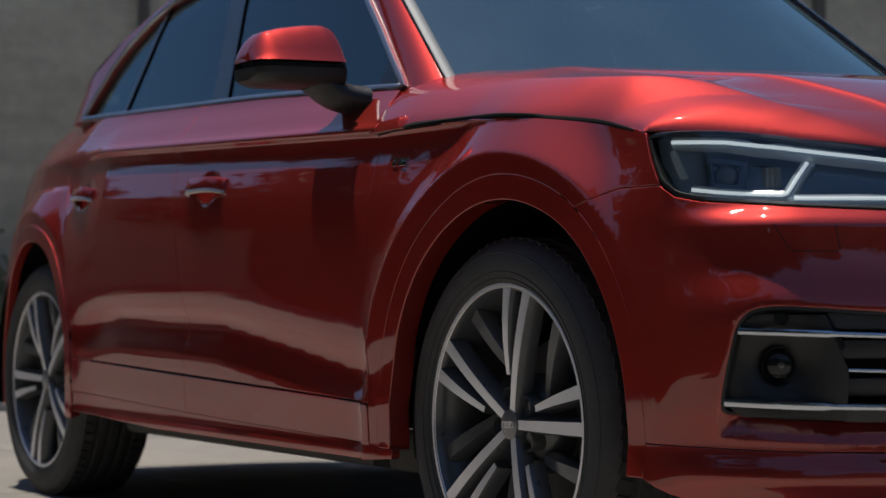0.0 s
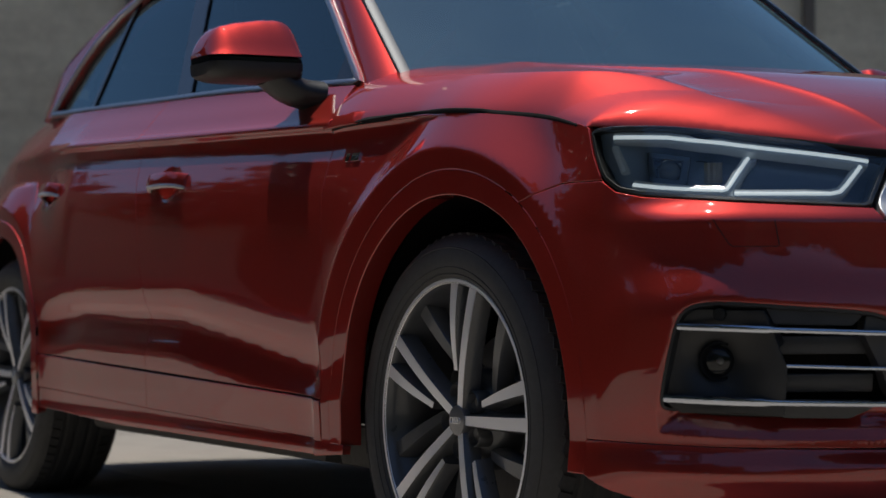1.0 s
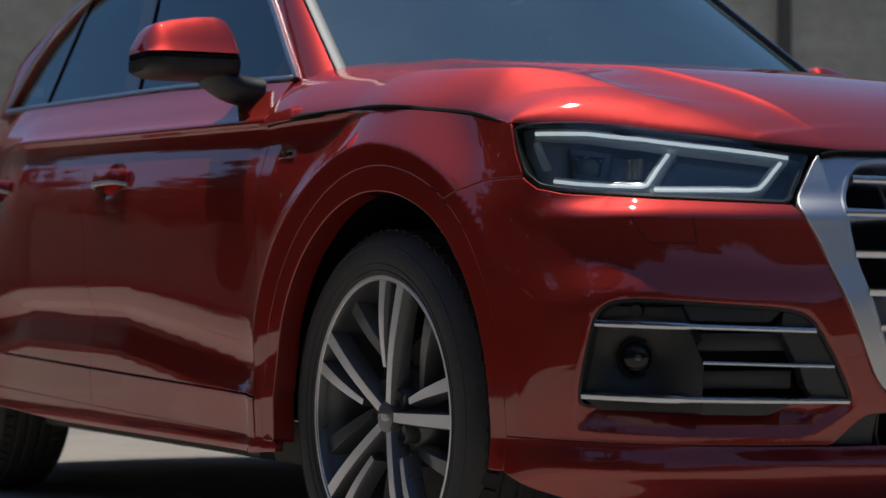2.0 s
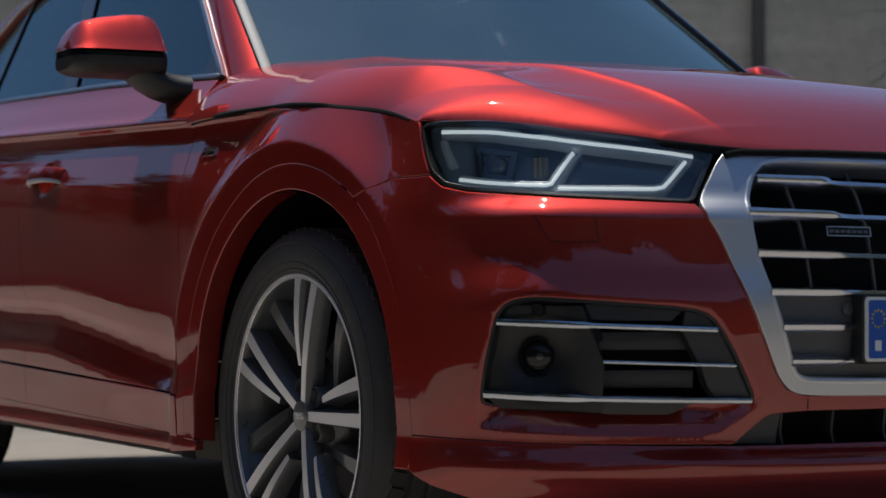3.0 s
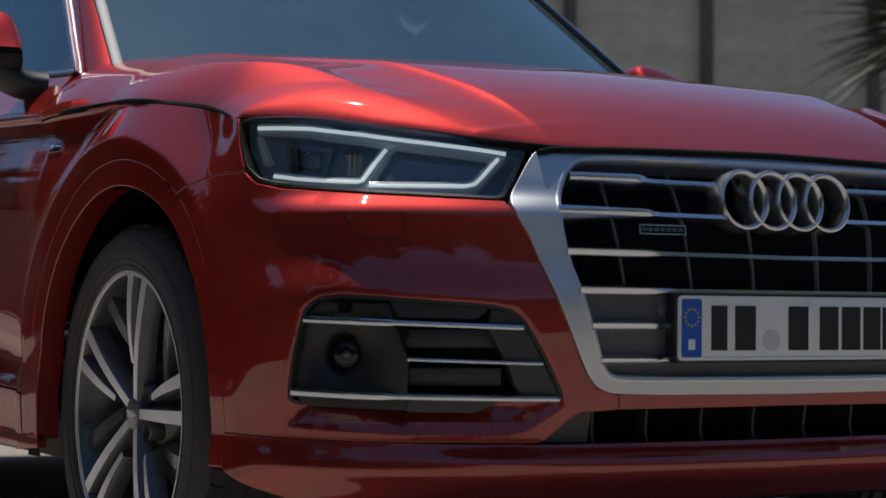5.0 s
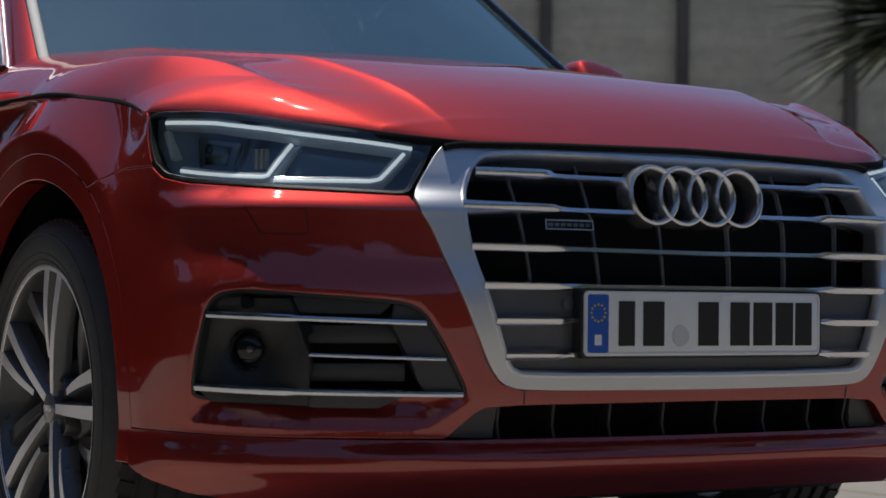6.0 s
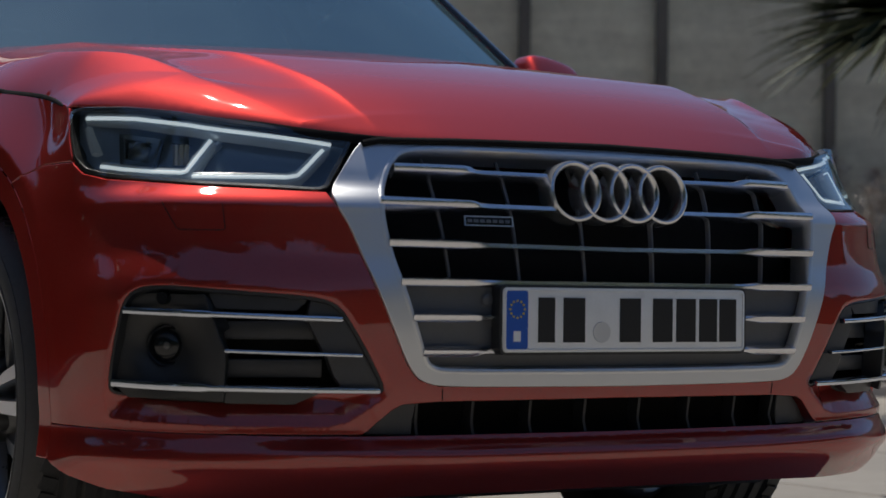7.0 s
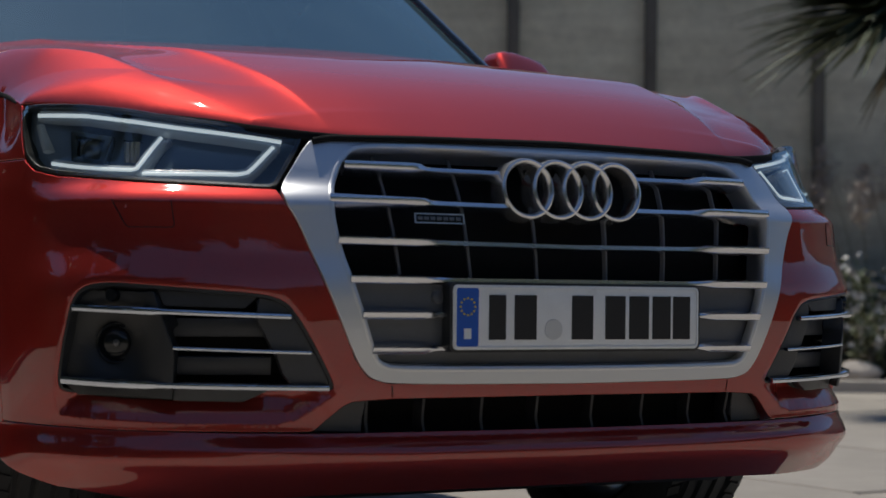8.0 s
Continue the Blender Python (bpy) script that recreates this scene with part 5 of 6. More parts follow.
# ---- wheels ----
def wheel(name):
    w = thing(name, "", "")
    w.parent = car
    # the wheel's middle plane is y = 0, its outer face looks to -y
    rows = [(0.272, -0.112), (0.280, -0.118), (0.290, -0.124), (0.308, -0.129), (0.326, -0.1285), (0.341, -0.124), (0.352, -0.116), (0.360, -0.106), (0.3655, -0.094)]
    tread = []
    for y in np.linspace(-0.092, 0.092, 47):
        groove = any(abs(y - g) < 0.0062 for g in (-0.055, -0.019, 0.019, 0.055))
        tread.append((0.3685 - 0.0012 * (y / 0.09) ** 2 - (0.008 if groove else 0.0065 if abs(y) > 0.066 else 0), y))
    rows += tread + [(r, -y) for r, y in reversed(rows)]
    tyre = part("tyre", lathe(rows, 120), RUBBER, w, "black road tyre with grooved tread")
    # shoulder sipes and raised sidewall rings
    for r, d in ((0.287, 0.0024), (0.300, 0.0016), (0.338, 0.0016)):
        y = float(np.interp(r, [0.272, 0.280, 0.290, 0.308, 0.326, 0.341], [-0.112, -0.118, -0.124, -0.129, -0.1285, -0.124]))
        part("sidewall_ring", lathe([(r - 0.002, y + 0.002), (r - 0.001, y - d), (r + 0.001, y - d), (r + 0.002, y + 0.002)], 96), RUBBER, tyre)
    bm = bmesh.new()
    for k in range(72):
        a = 2 * math.pi * k / 72
        for sgn in (-1, 1):
            m = Matrix.Rotation(-a, 4, "Y") @ Matrix.Translation((0.3632, sgn * 0.0825, 0)) @ Matrix.Rotation(radians(14 * sgn), 4, "X")
            made = bmesh.ops.create_cube(bm, size=1, matrix=m @ Matrix.Diagonal((0.0090, 0.031, 0.0240, 1)))
    tagged(part("tread", bm, RUBBER, tyre, smooth=False), kind="stuff")
    # rim barrel and lip
    barrel = [(0.277, -0.108), (0.279, -0.114), (0.2765, -0.1185), (0.270, -0.1185), (0.2655, -0.113), (0.2635, -0.100), (0.258, -0.085), (0.236, -0.03), (0.232, 0.06), (0.245, 0.09), (0.262, 0.105)]
    part("rim_barrel", lathe(barrel, 96), RIM_DARK, w)
    part("rim_lip", lathe([(0.2805, -0.112), (0.2795, -0.1165), (0.277, -0.1192), (0.2710, -0.1192), (0.2680, -0.1165), (0.2665, -0.108)], 96), RIM_FACE, w, "machined bright rim lip")

    def spoke(name, a0, r0, a1, r1, w0, w1, y0, y1, deep, mat):
        """A tapering spoke from radius r0 at angle a0 to r1 at a1, its face at y0 to y1."""
        p0 = np.array([r0 * math.cos(a0), r0 * math.sin(a0)])
        p1 = np.array([r1 * math.cos(a1), r1 * math.sin(a1)])
        d = (p1 - p0) / np.linalg.norm(p1 - p0)
        s = np.array([-d[1], d[0]])
        rows = []
        for k in np.linspace(0, 1, 9):
            c = p0 + (p1 - p0) * k
            hw = (w0 + (w1 - w0) * k) / 2
            y = y0 + (y1 - y0) * k - 0.006 * math.sin(math.pi * k)
            prof = [(-hw - 0.006, y + deep), (-hw, y + 0.0025), (-hw + 0.002, y), (hw - 0.002, y), (hw, y + 0.0025), (hw + 0.006, y + deep)]
            rows.append([(c[0] + s[0] * o, yy, c[1] + s[1] * o) for o, yy in prof])
        bm = bmesh.new()
        vs = [[bm.verts.new(v) for v in r] for r in rows]
        for i in range(8):
            for j in range(6):
                bm.faces.new((vs[i][j], vs[i][(j + 1) % 6], vs[i + 1][(j + 1) % 6], vs[i + 1][j]))
        bm.faces.new(vs[0])
        bm.faces.new(vs[-1])
        body = part(name, bm, RIM_DARK, w)
        if mat is RIM_FACE:
            # the machined face: a thin bright plate let into the front
            bm = bmesh.new()
            vs = [[bm.verts.new(v) for v in (r[2], r[3], tuple(np.array(r[3]) - (0, 0.0012, 0)), tuple(np.array(r[2]) - (0, 0.0012, 0)))] for r in rows]
            for i in range(8):
                for j in range(4):
                    bm.faces.new((vs[i][j], vs[i][(j + 1) % 4], vs[i + 1][(j + 1) % 4], vs[i + 1][j]))
            bm.faces.new(vs[0])
            bm.faces.new(vs[-1])
            part("machined_face", bm, RIM_FACE, body)
        return body

    base = radians(74)
    for k in range(5):
        a = base + 2 * math.pi * k / 5
        for name, da0, r0, da1, r1, w0, w1, y0, y1, mat in (
                ("spoke", 0, 0.028, -1, 0.270, 0.022, 0.030, -0.102, -0.1155, RIM_FACE), ("spoke", 19, 0.098, 14, 0.270, 0.016, 0.030, -0.103, -0.1155, RIM_FACE),
                ("inner_spoke", -44, 0.095, -22, 0.260, 0.020, 0.034, -0.070, -0.098, RIM_DARK)):
            spoke(name, a + radians(da0), r0, a + radians(da1), r1, w0, w1, y0, y1, 0.034, mat)
        # dark side walls of the bright spokes are part of each spoke; a bolt sits in the pocket between pairs
        ab = a + radians(40)
        x, z = 0.056 * math.cos(ab), 0.056 * math.sin(ab)
        part("bolt_pocket", lathe([(0.0, -0.066), (0.0165, -0.066), (0.018, -0.092), (0.0195, -0.096), (0.022, -0.092), (0.023, -0.05)], 28), RIM_DARK, w, matrix=Matrix.Translation((x, 0, z)))
        part("wheel_bolt", lathe([(0.0, -0.084), (0.0085, -0.084), (0.0105, -0.081), (0.0115, -0.064)], 6), STEEL, w, matrix=Matrix.Translation((x, 0, z)))
    part("hub", lathe([(0.0, -0.088), (0.032, -0.090), (0.06, -0.076), (0.085, -0.060), (0.10, -0.040), (0.10, -0.01)], 60), RIM_DARK, w)
    cap = part("hub_cap", lathe([(0.0, -0.1085), (0.020, -0.108), (0.0285, -0.106), (0.030, -0.102), (0.030, -0.07)], 48), CAP_GREY, w, "grey hub cap with a plain emblem")
    for k in range(4):
        part("emblem_ring", lathe([(0.0052, -0.0005), (0.0056, -0.0012), (0.0066, -0.0012), (0.007, 0.0)], 24), CHROME, cap, matrix=Matrix.Translation(((k - 1.5) * 0.0085, -0.1082, 0)))
    part("brake_disc", lathe([(0.085, 0.0), (0.085, 0.012), (0.168, 0.012), (0.168, 0.034), (0.085, 0.034)], 72), STEEL, w)
    bm = lathe([(0.115, -0.022), (0.112, 0.02), (0.112, 0.05), (0.186, 0.05), (0.188, 0.0), (0.180, -0.022)], 16, radians(150), radians(214))
    bmesh.ops.holes_fill(bm, edges=bm.edges)
    part("brake_caliper", bm, RIM_DARK, w)
    return w


CAP_GREY = material("grey_cap_lacquer", (0.20, 0.20, 0.21), 0.3, 0.5, 0.5)
first = wheel("wheel")
first.matrix_basis = pose(0, -0.768, 0.3655)
copy_thing(first, pose(-2.819, -0.728, 0.3655, 0, -33, 0))
copy_thing(first, pose(0, 0.768, 0.3655, 0, 20, 180))
copy_thing(first, pose(-2.819, 0.728, 0.3655, 0, 50, 180))
# wheel housings and the floor of the car
for cx in (ARCH_X - 0.01, REAR_X):
    for side in (1, -1):
        bm = lathe([(0.30, 0.50), (0.44, 0.50), (0.446, 0.855), (0.432, 0.86)], 48, radians(-12), radians(192))
        part("wheel_housing", bm, DARK, car, matrix=Matrix.Translation((cx, 0, ARCH_Z)) @ Matrix.Diagonal((1, -side, 1.03, 1)))
        part("housing_wall", prism([(0.46 * math.cos(a) + cx, 0.48 * math.sin(a) + ARCH_Z) for a in np.linspace(radians(-12), radians(192), 24)], -0.52 * side, -0.50 * side), DARK, car)
part("underbody", block(1.95, 1.50, 0.10, 0.03), UNDERSIDE, car, matrix=Matrix.Translation((-1.38, 0, 0.27)))
part("underbody", block(0.9, 1.0, 0.10, 0.03), UNDERSIDE, car, matrix=Matrix.Translation((0.05, 0, 0.27)))
part("underbody", block(1.4, 1.0, 0.14, 0.04), UNDERSIDE, car, matrix=Matrix.Translation((-2.9, 0, 0.30)))
part("under_tray", prism([(0.80, 0.262), (0.72, 0.225), (0.45, 0.205), (0.42, 0.205), (0.42, 0.29), (0.80, 0.29)], -0.47, 0.47, 0.01), BLACK, car, "black plastic tray below the bumper")
# inner shell behind the gaps between the panels, near black for their shade
for side in (1, -1):
    inner = [(2.0, 0.25), (3.70, 0.25), (3.76, 0.60), (3.95, 0.80), (4.05, 0.96), (2.14, 0.93), (2.11, 0.93), (1.6, 0.93), (1.3, 0.90), (1.19, 0.88), (1.30, 0.84), (1.62, 0.89), (1.90, 0.78), (2.0, 0.60)]
    panel("inner_body", inner, DARK, car, side=side, lift=-0.022, thick=0, du=0.05, dv=0.03)

# ---- the place: paving, wall, planting, trees round about ----
WALL_AT, WALL_DIR = Vector((-6.8, 5.84, 0)), Vector((0.43, 0.90, 0)).normalized()
WALL_M = Matrix.Translation(WALL_AT) @ Matrix.Rotation(math.atan2(WALL_DIR.y, WALL_DIR.x), 4, "Z")   # its -y looks to the car


def concrete(name, colour):
    m = material(name, colour, 0.9)
    broad, mid, fine = noise_of(m, 0.7, 5, 0.6), noise_of(m, 6, 6, 0.65), noise_of(m, 90, 4, 0.7)
    dark = tuple(c * 0.72 for c in colour)
    light = tuple(min(1, c * 1.14) for c in colour)
    c = mixed(m, 0.5, ramp(m, broad, [(0.3, dark), (0.65, light)]), ramp(m, mid, [(0.25, dark), (0.7, light)]))
    info = m.node_tree.nodes.new("ShaderNodeObjectInfo")
    tone = ramp(m, info.outputs["Random"], [(0, (0.88, 0.88, 0.88)), (1, (1.06, 1.05, 1.03))])
    put(m, "Base Color", mixed(m, 1.0, mixed(m, 0.25, c, ramp(m, fine, [(0.3, dark), (0.7, light)])), tone, "MULTIPLY"))
    bump(m, mid, 0.35, 0.004)
    return m


PAVING = concrete("sun_bleached_paving", (0.335, 0.305, 0.265))
SOIL = concrete("dry_earth", (0.30, 0.25, 0.20))
bm = bmesh.new()
bmesh.ops.create_grid(bm, x_segments=1, y_segments=1, size=400)
ground = tagged(part("ground", bm, PAVING, smooth=False, matrix=Matrix.Translation((0, 0, -0.016))), "pale sun-bleached concrete ground reaching the horizon", "ground", kind="structure")

WALL_MAT = material("weathered_grey_render", (0.60, 0.53, 0.385), 0.92)
streak = noise_of(WALL_MAT, 1.0, 6, 0.6, (0.35, 1.0, 7.0))
grain = noise_of(WALL_MAT, 11, 6, 0.68)
broad = noise_of(WALL_MAT, 0.6, 4)
c = mixed(WALL_MAT, 0.45, ramp(WALL_MAT, streak, [(0.34, (0.355, 0.312, 0.228)), (0.66, (0.80, 0.745, 0.575))]), ramp(WALL_MAT, grain, [(0.30, (0.355, 0.312, 0.228)), (0.70, (0.81, 0.75, 0.58))]))
put(WALL_MAT, "Base Color", mixed(WALL_MAT, 0.35, c, ramp(WALL_MAT, broad, [(0.3, (0.42, 0.378, 0.285)), (0.7, (0.78, 0.725, 0.555))])))
bump(WALL_MAT, grain, 0.5, 0.02)
wall = tagged(part("wall_north", block(60, 0.3, 3.0), WALL_MAT, smooth=False, matrix=WALL_M @ Matrix.Translation((0, 0.15, 1.5))), "weathered grey rendered wall with streaks and stains", "wall", kind="structure")
POST = speckled("dark_weathered_timber", (0.13, 0.112, 0.090), 0.8, 25, 0.35, 0.003)
for k, at in enumerate((-4.4, -3.1, -0.89, 0.02, 1.15, 2.7, 3.9)):
    tagged(part("wall_post", block(0.075, 0.07, 3.06, 0.008), POST, matrix=WALL_M @ Matrix.Translation((at, -0.04, 1.53))), "dark weathered upright post against the wall", "post", "posts along the wall")

# kerb and planting bed before the wall
bed = tagged(part("planting_bed", block(40, 1.25, 0.10, 0.03), SOIL, matrix=WALL_M @ Matrix.Translation((8, -0.63, 0.01))), "strip of dry earth along the wall", "flower bed", kind="structure")
KERB = concrete("pale_kerb_stone", (0.50, 0.46, 0.41))
for k in range(26):
    tagged(part("kerb_stone", block(0.985, 0.14, 0.12, 0.012), KERB, bed, matrix=WALL_M @ Matrix.Translation((-8 + k * 1.0, -1.33, 0.01))))


# foliage
def leaf_material(name, dark, light, rough=0.55):
    m = material(name, light, rough)
    geo = m.node_tree.nodes.new("ShaderNodeNewGeometry")
    put(m, "Base Color", ramp(m, geo.outputs["Random Per Island"], [(0, dark), (1, light)]))
    return m


LEAF = leaf_material("broad_leaf_green", (0.010, 0.019, 0.007), (0.034, 0.052, 0.017))
YUCCA = leaf_material("yucca_leaf", (0.020, 0.034, 0.014), (0.060, 0.075, 0.032), 0.6)
SHRUB = leaf_material("grey_green_shrub", (0.07, 0.085, 0.04), (0.22, 0.24, 0.13))
BLOSSOM = leaf_material("white_blossom", (0.45, 0.42, 0.38), (0.75, 0.72, 0.68))
PLUME = leaf_material("dry_grass_plume", (0.32, 0.26, 0.22), (0.50, 0.43, 0.37))
BARK = speckled("rough_bark", (0.10, 0.08, 0.06), 0.9, 18, 0.4, 0.01)
STRAW = leaf_material("dead_yucca_leaf", (0.16, 0.13, 0.08), (0.30, 0.25, 0.15))
ROCK = concrete("pale_garden_rock", (0.42, 0.38, 0.34))


def leaves(name, centres, length, width, mat, parent, rng, droop=0.3, kind="stuff"):
    """Many small folded leaves at the given places."""
    n = len(centres)
    d = rng.normal(size=(n, 3))
    d[:, 2] -= droop
    d /= np.linalg.norm(d, axis=1)[:, None]
    s = np.cross(d, rng.normal(size=(n, 3)))
    s /= np.linalg.norm(s, axis=1)[:, None]
    up = np.cross(s, d)
    ln = (length * rng.uniform(0.6, 1.3, n))[:, None]
    w = (width * rng.uniform(0.7, 1.2, n))[:, None]
    c = np.asarray(centres)
    v = np.stack([c, c + d * ln * 0.5 + s * w + up * w * 0.4, c + d * ln, c + d * ln * 0.5 - s * w + up * w * 0.4], 1).reshape(-1, 3)
    i = np.arange(n) * 4
    faces = np.concatenate([np.stack([i, i + 1, i + 2], 1), np.stack([i, i + 2, i + 3], 1)])
    return tagged(mesh_part(name, v, faces, mat, parent, smooth=False), kind=kind)


def limb(p, q, r0, r1, n=7):
    """Rows of a bent, tapering branch."""
    p, q = np.array(p, float), np.array(q, float)
    d = q - p
    side = np.cross(d, (0.3, 0.5, 0.8))
    side /= np.linalg.norm(side)
    up = np.cross(side, d)
    up /= np.linalg.norm(up)
    rows = []
    for k in np.linspace(0, 1, 7):
        c = p + d * k + up * 0.08 * np.linalg.norm(d) * math.sin(math.pi * k)
        r = r0 + (r1 - r0) * k
        rows.append([c + side * r * math.cos(a) + up * r * math.sin(a) for a in np.linspace(0, 2 * math.pi, n, endpoint=False)])
    return rows


def tree(seed, height):
    rng = np.random.default_rng(seed)
    t = thing("tree", "leafy dark green garden tree with an uneven crown", "tree", group="trees round the forecourt")
    loft("trunk", limb((0, 0, 0), (0.15, 0.1, height * 0.5), 0.17, 0.09, 10), BARK, t, closed=True)
    pts = []
    for k in range(11):
        a = k * 2.4 + rng.uniform(-0.4, 0.4)
        z0 = height * rng.uniform(0.22, 0.48)
        reach = height * rng.uniform(0.20, 0.34)
        end = np.array([reach * math.cos(a), reach * math.sin(a), z0 + height * rng.uniform(0.06, 0.5)])
        loft("branch", limb((0.1, 0.05, z0), end, 0.06, 0.02, 6), BARK, t, closed=True)
        for _ in range(5):
            c = end * (1, 1, 1) + rng.normal(size=3) * height * 0.07
            r = height * rng.uniform(0.07, 0.12)
            q = rng.normal(size=(170, 3))
            q /= np.linalg.norm(q, axis=1)[:, None]
            pts.append(c + q * r * rng.uniform(0.5, 1.0, (170, 1)) * (1, 1, 0.75))
    leaves("crown", np.concatenate(pts), 0.26, 0.075, LEAF, t, rng)
    return t


kinds = [tree(3, 6.5), tree(8, 5.6)]
kinds[0].matrix_basis = pose(-17.5, -8.2, -0.016) @ Matrix.Scale(0.8, 4)
kinds[1].matrix_basis = pose(-19.5, -6.5, -0.016, 0, 0, 50) @ Matrix.Scale(0.8, 4)
rng = np.random.default_rng(5)
for k, (x, y, sc) in enumerate(((-9.5, -9.0, 1.15), (-14.5, -9.6, 1.2), (-18, -13, 1.3), (-23, -8, 1.4), (-24, -1.5, 1.3), (-5.5, -10.5, 1.2), (-1.5, -12, 1.2), (3, -13, 1.2), (8.5, -12.5, 1.2), (12.5, -8, 1.3),
                                (-19, -3.4, 1.2), (-12.9, -7.9, 1.6), (-10.2, -7.6, 1.5), (3.4, -9.2, 1.6), (0.2, -9.4, 1.6), (6.6, -8.4, 1.6), (-12.0, -12.5, 1.2), (-28, 3.0, 1.3), (-14, -18, 1.5))):
    t = copy_thing(kinds[k % 2], pose(x, y, -0.016, 0, 0, float(rng.uniform(0, 360))) @ Matrix.Scale(sc * 0.95, 4))

def hedge(label, points, height, depth, seed):
    """A clipped, dense hedge along a line of places: a dark twiggy core under a ragged coat of leaves."""
    rng = np.random.default_rng(seed)
    h = thing("hedge", label, "hedge", (*points[0], -0.016), group="hedges round the forecourt")
    pts = np.array(points, float) - points[0]
    rows, cloud = [], []
    run = np.concatenate([[0], np.cumsum(np.linalg.norm(np.diff(pts, axis=0), axis=1))])
    for d in np.arange(0, run[-1], 0.8):
        c = np.array([np.interp(d, run, pts[:, 0]), np.interp(d, run, pts[:, 1])])
        e = np.array([np.interp(d + 0.1, run, pts[:, 0]), np.interp(d + 0.1, run, pts[:, 1])]) - c
        n = np.array([e[1], -e[0]]) / max(np.linalg.norm(e), 1e-9)
        top = height * (0.82 + 0.18 * math.sin(d * 0.7 + seed) * math.sin(d * 0.29))
        rows.append([(*(c + n * depth * u), top * v) for u, v in ((-0.42, 0), (-0.46, 0.5), (-0.36, 0.9), (0, 0.96), (0.36, 0.9), (0.46, 0.5), (0.42, 0))])
        u = rng.uniform(-0.55, 0.55, 380)
        v = rng.uniform(0, 1.04, 380) ** 0.8
        shell_at = np.where(np.abs(u) < 0.36, np.maximum(v, 0.92), v)
        cloud.append(np.stack([c[0] + n[0] * depth * u * 1.05 + rng.normal(0, 0.35, 380), c[1] + n[1] * depth * u * 1.05 + rng.normal(0, 0.35, 380), top * shell_at], 1))
    loft("core", rows, LEAF, h)
    leaves("foliage", np.concatenate(cloud), 0.19, 0.06, LEAF, h, rng)
    return h


hedge("tall dense dark green hedge beyond the paving", [(-26, 1), (-25, -6), (-20, -11), (-13, -12.5), (-6, -10), (0, -7.9), (4, -7.4)], 5.4, 1.8, 2)
hedge("dense dark green hedge facing the car's nose", [(4, -7.4), (7.6, -6.2), (9.6, -3), (10.5, 1), (10.2, 7), (8, 14), (3, 20)], 4.3, 1.5, 6)
TAN = concrete("tan_rendered_masonry", (0.62, 0.50, 0.38))
gw = thing("garden_gatehouse", "small tan rendered gatehouse across the forecourt", "building")
part("wall", block(0.2, 1.5, 2.1, 0.01), TAN, gw, matrix=Matrix.Translation((0, 0, 1.05)))
part("wall", block(1.4, 0.2, 2.1, 0.01), TAN, gw, matrix=Matrix.Translation((-0.8, 0.65, 1.05)))
part("wall", block(1.4, 0.2, 2.1, 0.01), TAN, gw, matrix=Matrix.Translation((-0.8, -0.65, 1.05)))
part("roof", block(1.9, 1.7, 0.12, 0.02), concrete("grey_roof_slab", (0.3, 0.28, 0.26)), gw, matrix=Matrix.Translation((-0.7, 0, 2.16)))
gw.matrix_basis = pose(-11.0, -4.6, -0.016, 0, 0, 22)


# yucca with stiff, drooping blades
def blades(name, centre, count, rng, mat, parent, elev, length, width):
    verts, faces = [], []
    for k in range(count):
        a, e = rng.uniform(0, 2 * math.pi), radians(rng.uniform(*elev))
        ln = length * rng.uniform(0.75, 1.15)
        d = np.array([math.cos(a) * math.cos(e), math.sin(a) * math.cos(e), math.sin(e)])
        side = np.cross(d, (0, 0, 1.0))
        side /= max(np.linalg.norm(side), 1e-6)
        up = np.cross(side, d)
        sag = rng.uniform(0.05, 0.35) * ln
        base = len(verts)
        for j in np.linspace(0, 1, 7):
            c = np.array(centre) + d * ln * j - np.array([0, 0, sag * j * j])
            w = width * (0.55 + 0.9 * j if j < 0.5 else 1.0) * (1 - max(0, j - 0.45) / 0.56) + 0.001
            verts += [c - side * w, c - up * w * 0.35, c + side * w]
        for j in range(6):
            b = base + 3 * j
            faces += [(b, b + 1, b + 4, b + 3), (b + 1, b + 2, b + 5, b + 4)]
    return tagged(mesh_part(name, verts, faces, mat, parent, smooth=False), kind="stuff")


def yucca(place, top, seed):
    rng = np.random.default_rng(seed)
    y = thing("yucca", "tall yucca with spiky dark green blades and dry straw leaves", "plant", place)
    rows = []
    for k in np.linspace(0, 1, 14):
        r = 0.14 - 0.05 * k + 0.012 * math.sin(k * 40)
        rows.append([(0.20 * (1 - k) + 0.05 * math.sin(3 * k) + r * math.cos(a), 0.36 * (1 - k) + 0.04 * k + r * math.sin(a), top * k) for a in np.linspace(0, 2 * math.pi, 12, endpoint=False)])
    loft("trunk", rows, BARK, y, closed=True, caps=True)
    blades("crown", (0.0, 0.04, top), 520, rng, YUCCA, y, (-14, 82), 0.84, 0.036)
    blades("dry_leaves", (0.0, 0.04, top - 0.15), 16, rng, STRAW, y, (-80, -45), 0.5, 0.016)
    return y


yucca((-3.52, 4.98, -0.016), 2.02, 4)


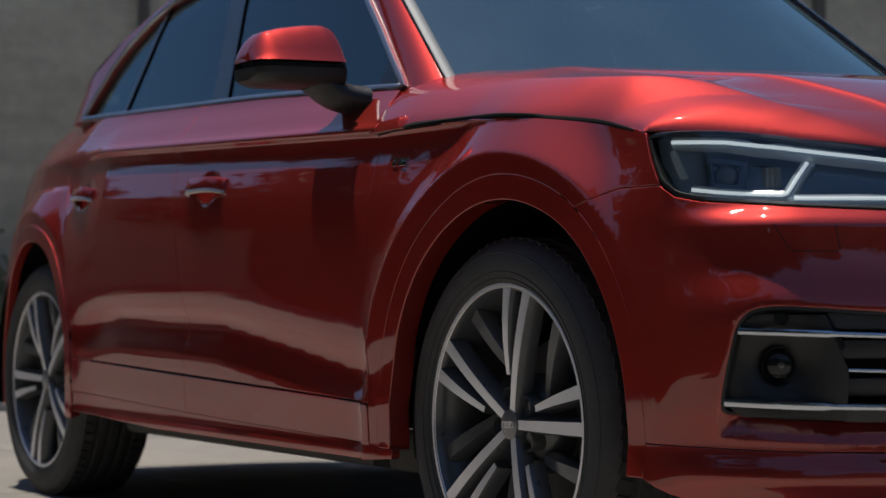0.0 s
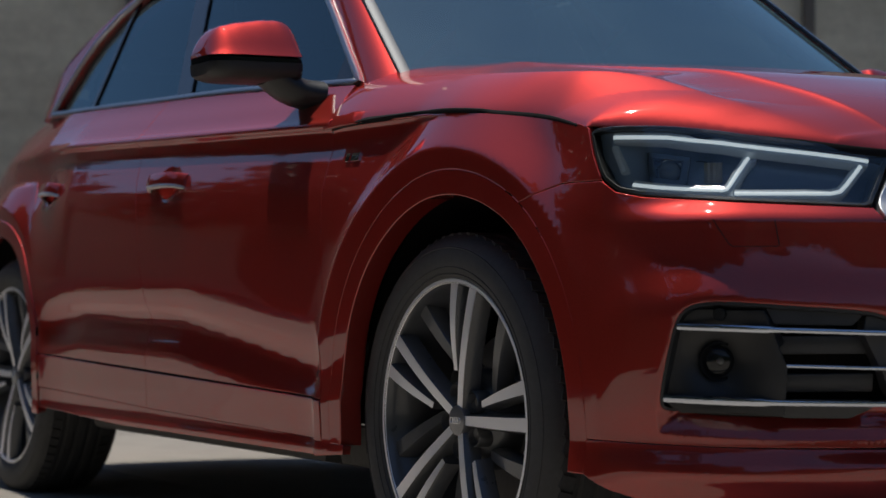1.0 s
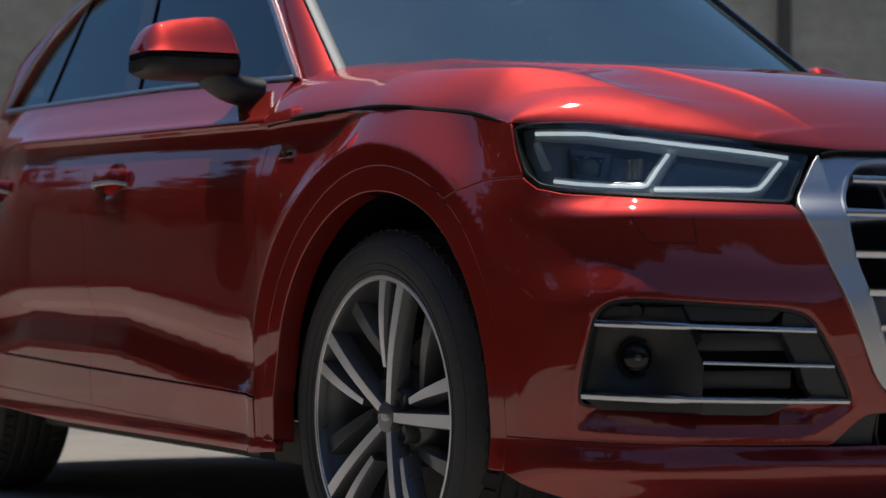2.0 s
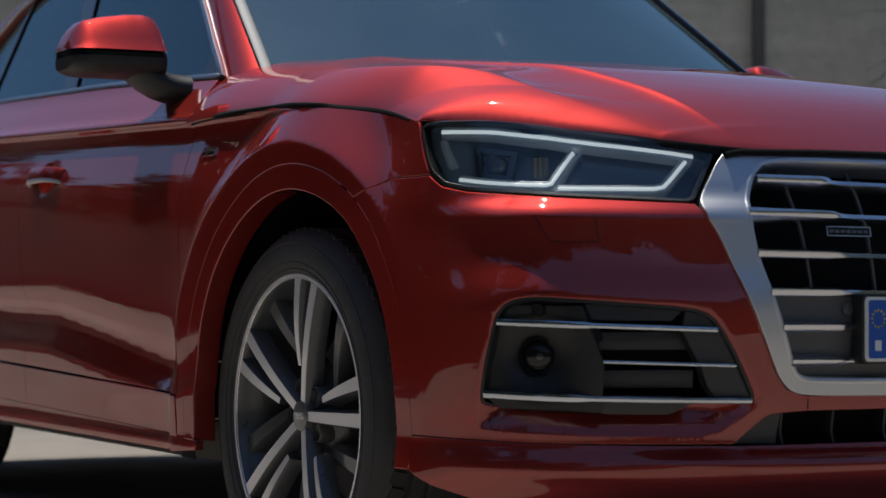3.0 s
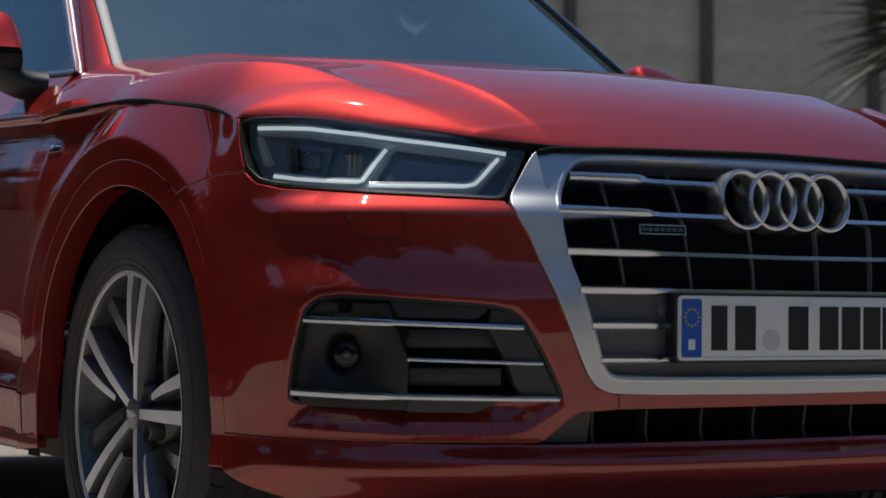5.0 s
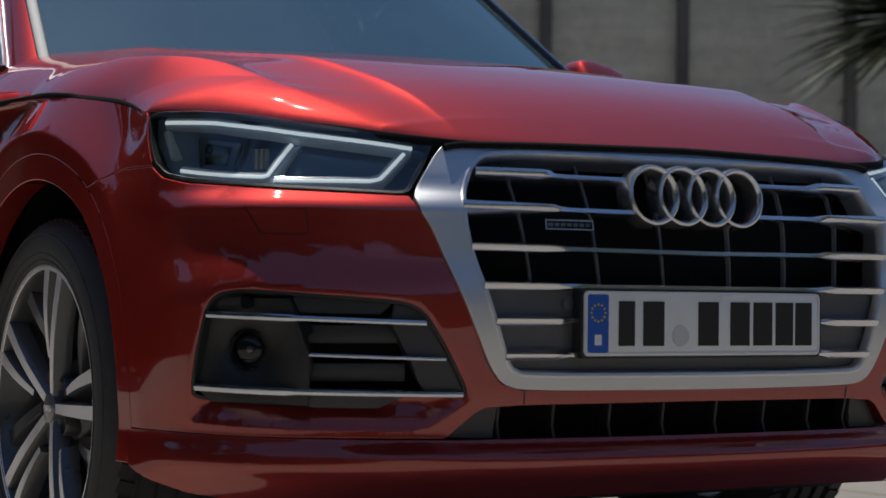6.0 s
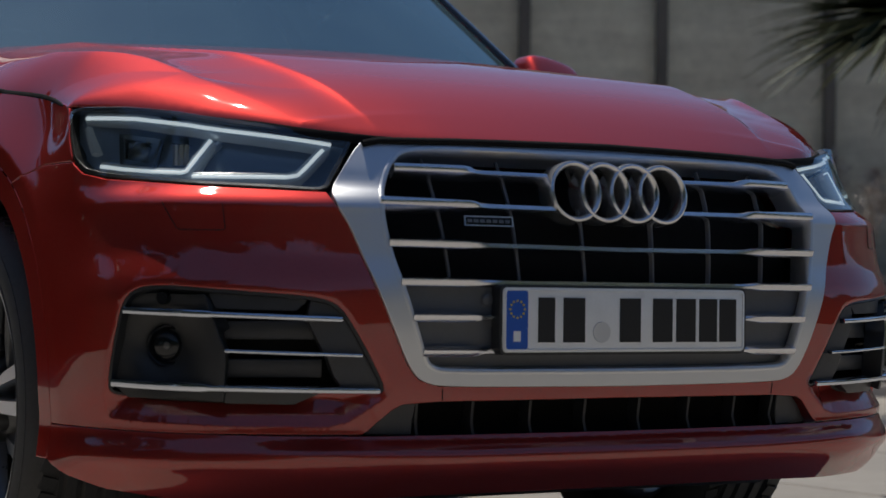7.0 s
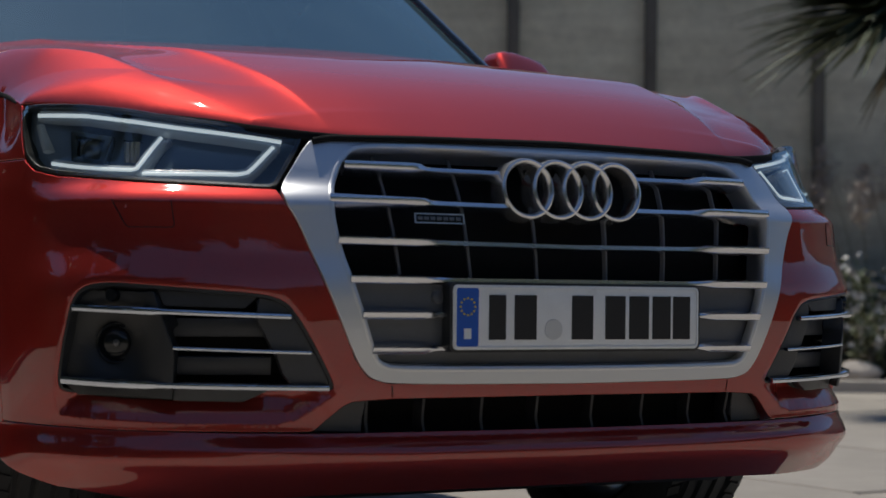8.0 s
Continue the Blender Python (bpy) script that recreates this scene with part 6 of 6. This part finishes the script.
# flowering shrubs, plumes and rocks in the bed
def shrub(seed, r, flowers):
    rng = np.random.default_rng(seed)
    s = thing("shrub", "grey-green shrub with white blossom in the dry bed", "shrub", group="shrubs along the wall")
    pts, top = [], []
    for k in range(9):
        a = rng.uniform(0, 6.28)
        end = np.array([r * 0.8 * math.cos(a), r * 0.45 * math.sin(a), r * rng.uniform(0.7, 1.6)])
        loft("stem", limb((0.03 * math.cos(a), 0.03 * math.sin(a), 0), end, 0.014, 0.004, 5), BARK, s, closed=True)
        for j in np.linspace(0.35, 1.05, 5):
            q = rng.normal(size=(46, 3)) * r * 0.16
            pts.append(end * j + q)
            top.append(end * j + rng.normal(size=(22, 3)) * r * 0.17 + (0, 0, 0.03))
    leaves("foliage", np.concatenate(pts), 0.075, 0.02, SHRUB, s, rng, 0.0)
    if flowers:
        leaves("blossom", np.concatenate(top), 0.05, 0.026, BLOSSOM, s, rng, -0.2)
    return s


def grass_plume(seed):
    rng = np.random.default_rng(seed)
    g = thing("plume_grass", "dry ornamental grass with pale feathery plumes", "grass", group="plume grasses along the wall")
    blades("blade", (0, 0, 0), 60, rng, STRAW, g, (35, 85), 0.75, 0.005)
    for k in range(4):
        a = rng.uniform(0, 6.28)
        end = np.array([0.25 * math.cos(a), 0.2 * math.sin(a), rng.uniform(1.0, 1.35)])
        loft("stalk", limb((0, 0, 0), end, 0.005, 0.003, 5), STRAW, g, closed=True)
        c = end + np.linspace(0, 1, 260)[:, None] * np.array([0.06 * math.cos(a), 0.06 * math.sin(a), 0.26]) - (0, 0, 0.12)
        w = np.sin(np.linspace(0.15, 3.1, 260))[:, None] * 0.045
        leaves("plume", c + rng.normal(size=(260, 3)) * w, 0.05, 0.006, PLUME, g, rng, -0.6)
    return g


def along(t, off, z=0.05):
    p = WALL_M @ Vector((t, -off, z))
    return p


shrubs = [shrub(11, 0.42, True), shrub(12, 0.36, True), shrub(13, 0.5, False)]
plumes = [grass_plume(21), grass_plume(22)]
spots = [(-6.2, 0.6, 2), (-5.0, 0.7, 2), (-3.9, 0.55, 0), (-2.6, 0.7, 1), (-1.5, 0.5, 0), (-0.3, 0.75, 1), (0.7, 0.6, 0), (1.35, 0.85, 1), (1.75, 0.5, 0), (2.3, 0.8, 0), (2.8, 0.55, 1), (3.4, 0.75, 0), (4.1, 0.6, 2), (5.0, 0.7, 1), (2.05, 1.0, 1), (6.2, 0.6, 0)]
used = set()
for t, off, kind in spots:
    p = along(t, off)
    m = pose(p.x, p.y, p.z, 0, 0, (t * 97) % 360)
    if kind in used:
        copy_thing(shrubs[kind], m)
    else:
        shrubs[kind].matrix_basis = m
        used.add(kind)
for k, (t, off) in enumerate(((1.25, 0.42), (1.62, 0.5), (2.5, 0.38), (3.6, 0.4), (-2.0, 0.4), (-4.4, 0.4))):
    p = along(t, off)
    m = pose(p.x, p.y, p.z, 0, 0, k * 70)
    if k < 2:
        plumes[k].matrix_basis = m
    else:
        copy_thing(plumes[k % 2], m)


def rock(seed, r):
    rng = np.random.default_rng(seed)
    bm = bmesh.new()
    bmesh.ops.create_icosphere(bm, subdivisions=3, radius=r)
    off = Vector(rng.uniform(-9, 9, 3))
    for v in bm.verts:
        k = noise.noise(v.co * (1.6 / r) * 0.5 + off)
        v.co = Vector((v.co.x * 1.25, v.co.y, v.co.z * 0.7)) * (1 + 0.35 * k)
    ob = part("garden_rock", bm, ROCK, smooth=False)
    return tagged(ob, "pale rough garden rock on dry earth", "rock", "rocks in the bed")


rocks = [rock(31, 0.16), rock(32, 0.11)]
for k, (t, off) in enumerate(((1.5, 1.12), (1.95, 1.15), (2.35, 1.05), (2.75, 1.13), (3.2, 1.08), (1.1, 1.15), (0.4, 1.1), (-1.0, 1.12), (-3.2, 1.1), (3.8, 1.12), (2.1, 0.75), (2.6, 0.8))):
    p = along(t, off, 0.10)
    m = pose(p.x, p.y, p.z, 0, 0, k * 53)
    if k < 2:
        rocks[k].matrix_basis = m
    else:
        copy_thing(rocks[k % 2], m)

# paving slabs round the car, each with its own edges
bm = block(1.488, 1.188, 0.05, 0.006, 1)
bm.transform(Matrix.Translation((0, 0, -0.025)))
slab = part("paving_slab", bm, PAVING, ground, smooth=False)
slab.matrix_parent_inverse = Matrix()
rng = np.random.default_rng(9)
spots = [(x, y) for x in range(-7, 4) for y in range(-5, 8)]
for k, (i, j) in enumerate(spots):
    x, y = -0.65 + 1.5 * i + (0.75 if j % 2 else 0), 1.48 + 1.2 * j
    ob = slab if k == 0 else slab.copy()
    if k:
        scene.collection.objects.link(ob)
    ob.matrix_basis = pose(x, y, 0.0, float(rng.normal(0, 0.08)), float(rng.normal(0, 0.08)), float(rng.normal(0, 0.15)))
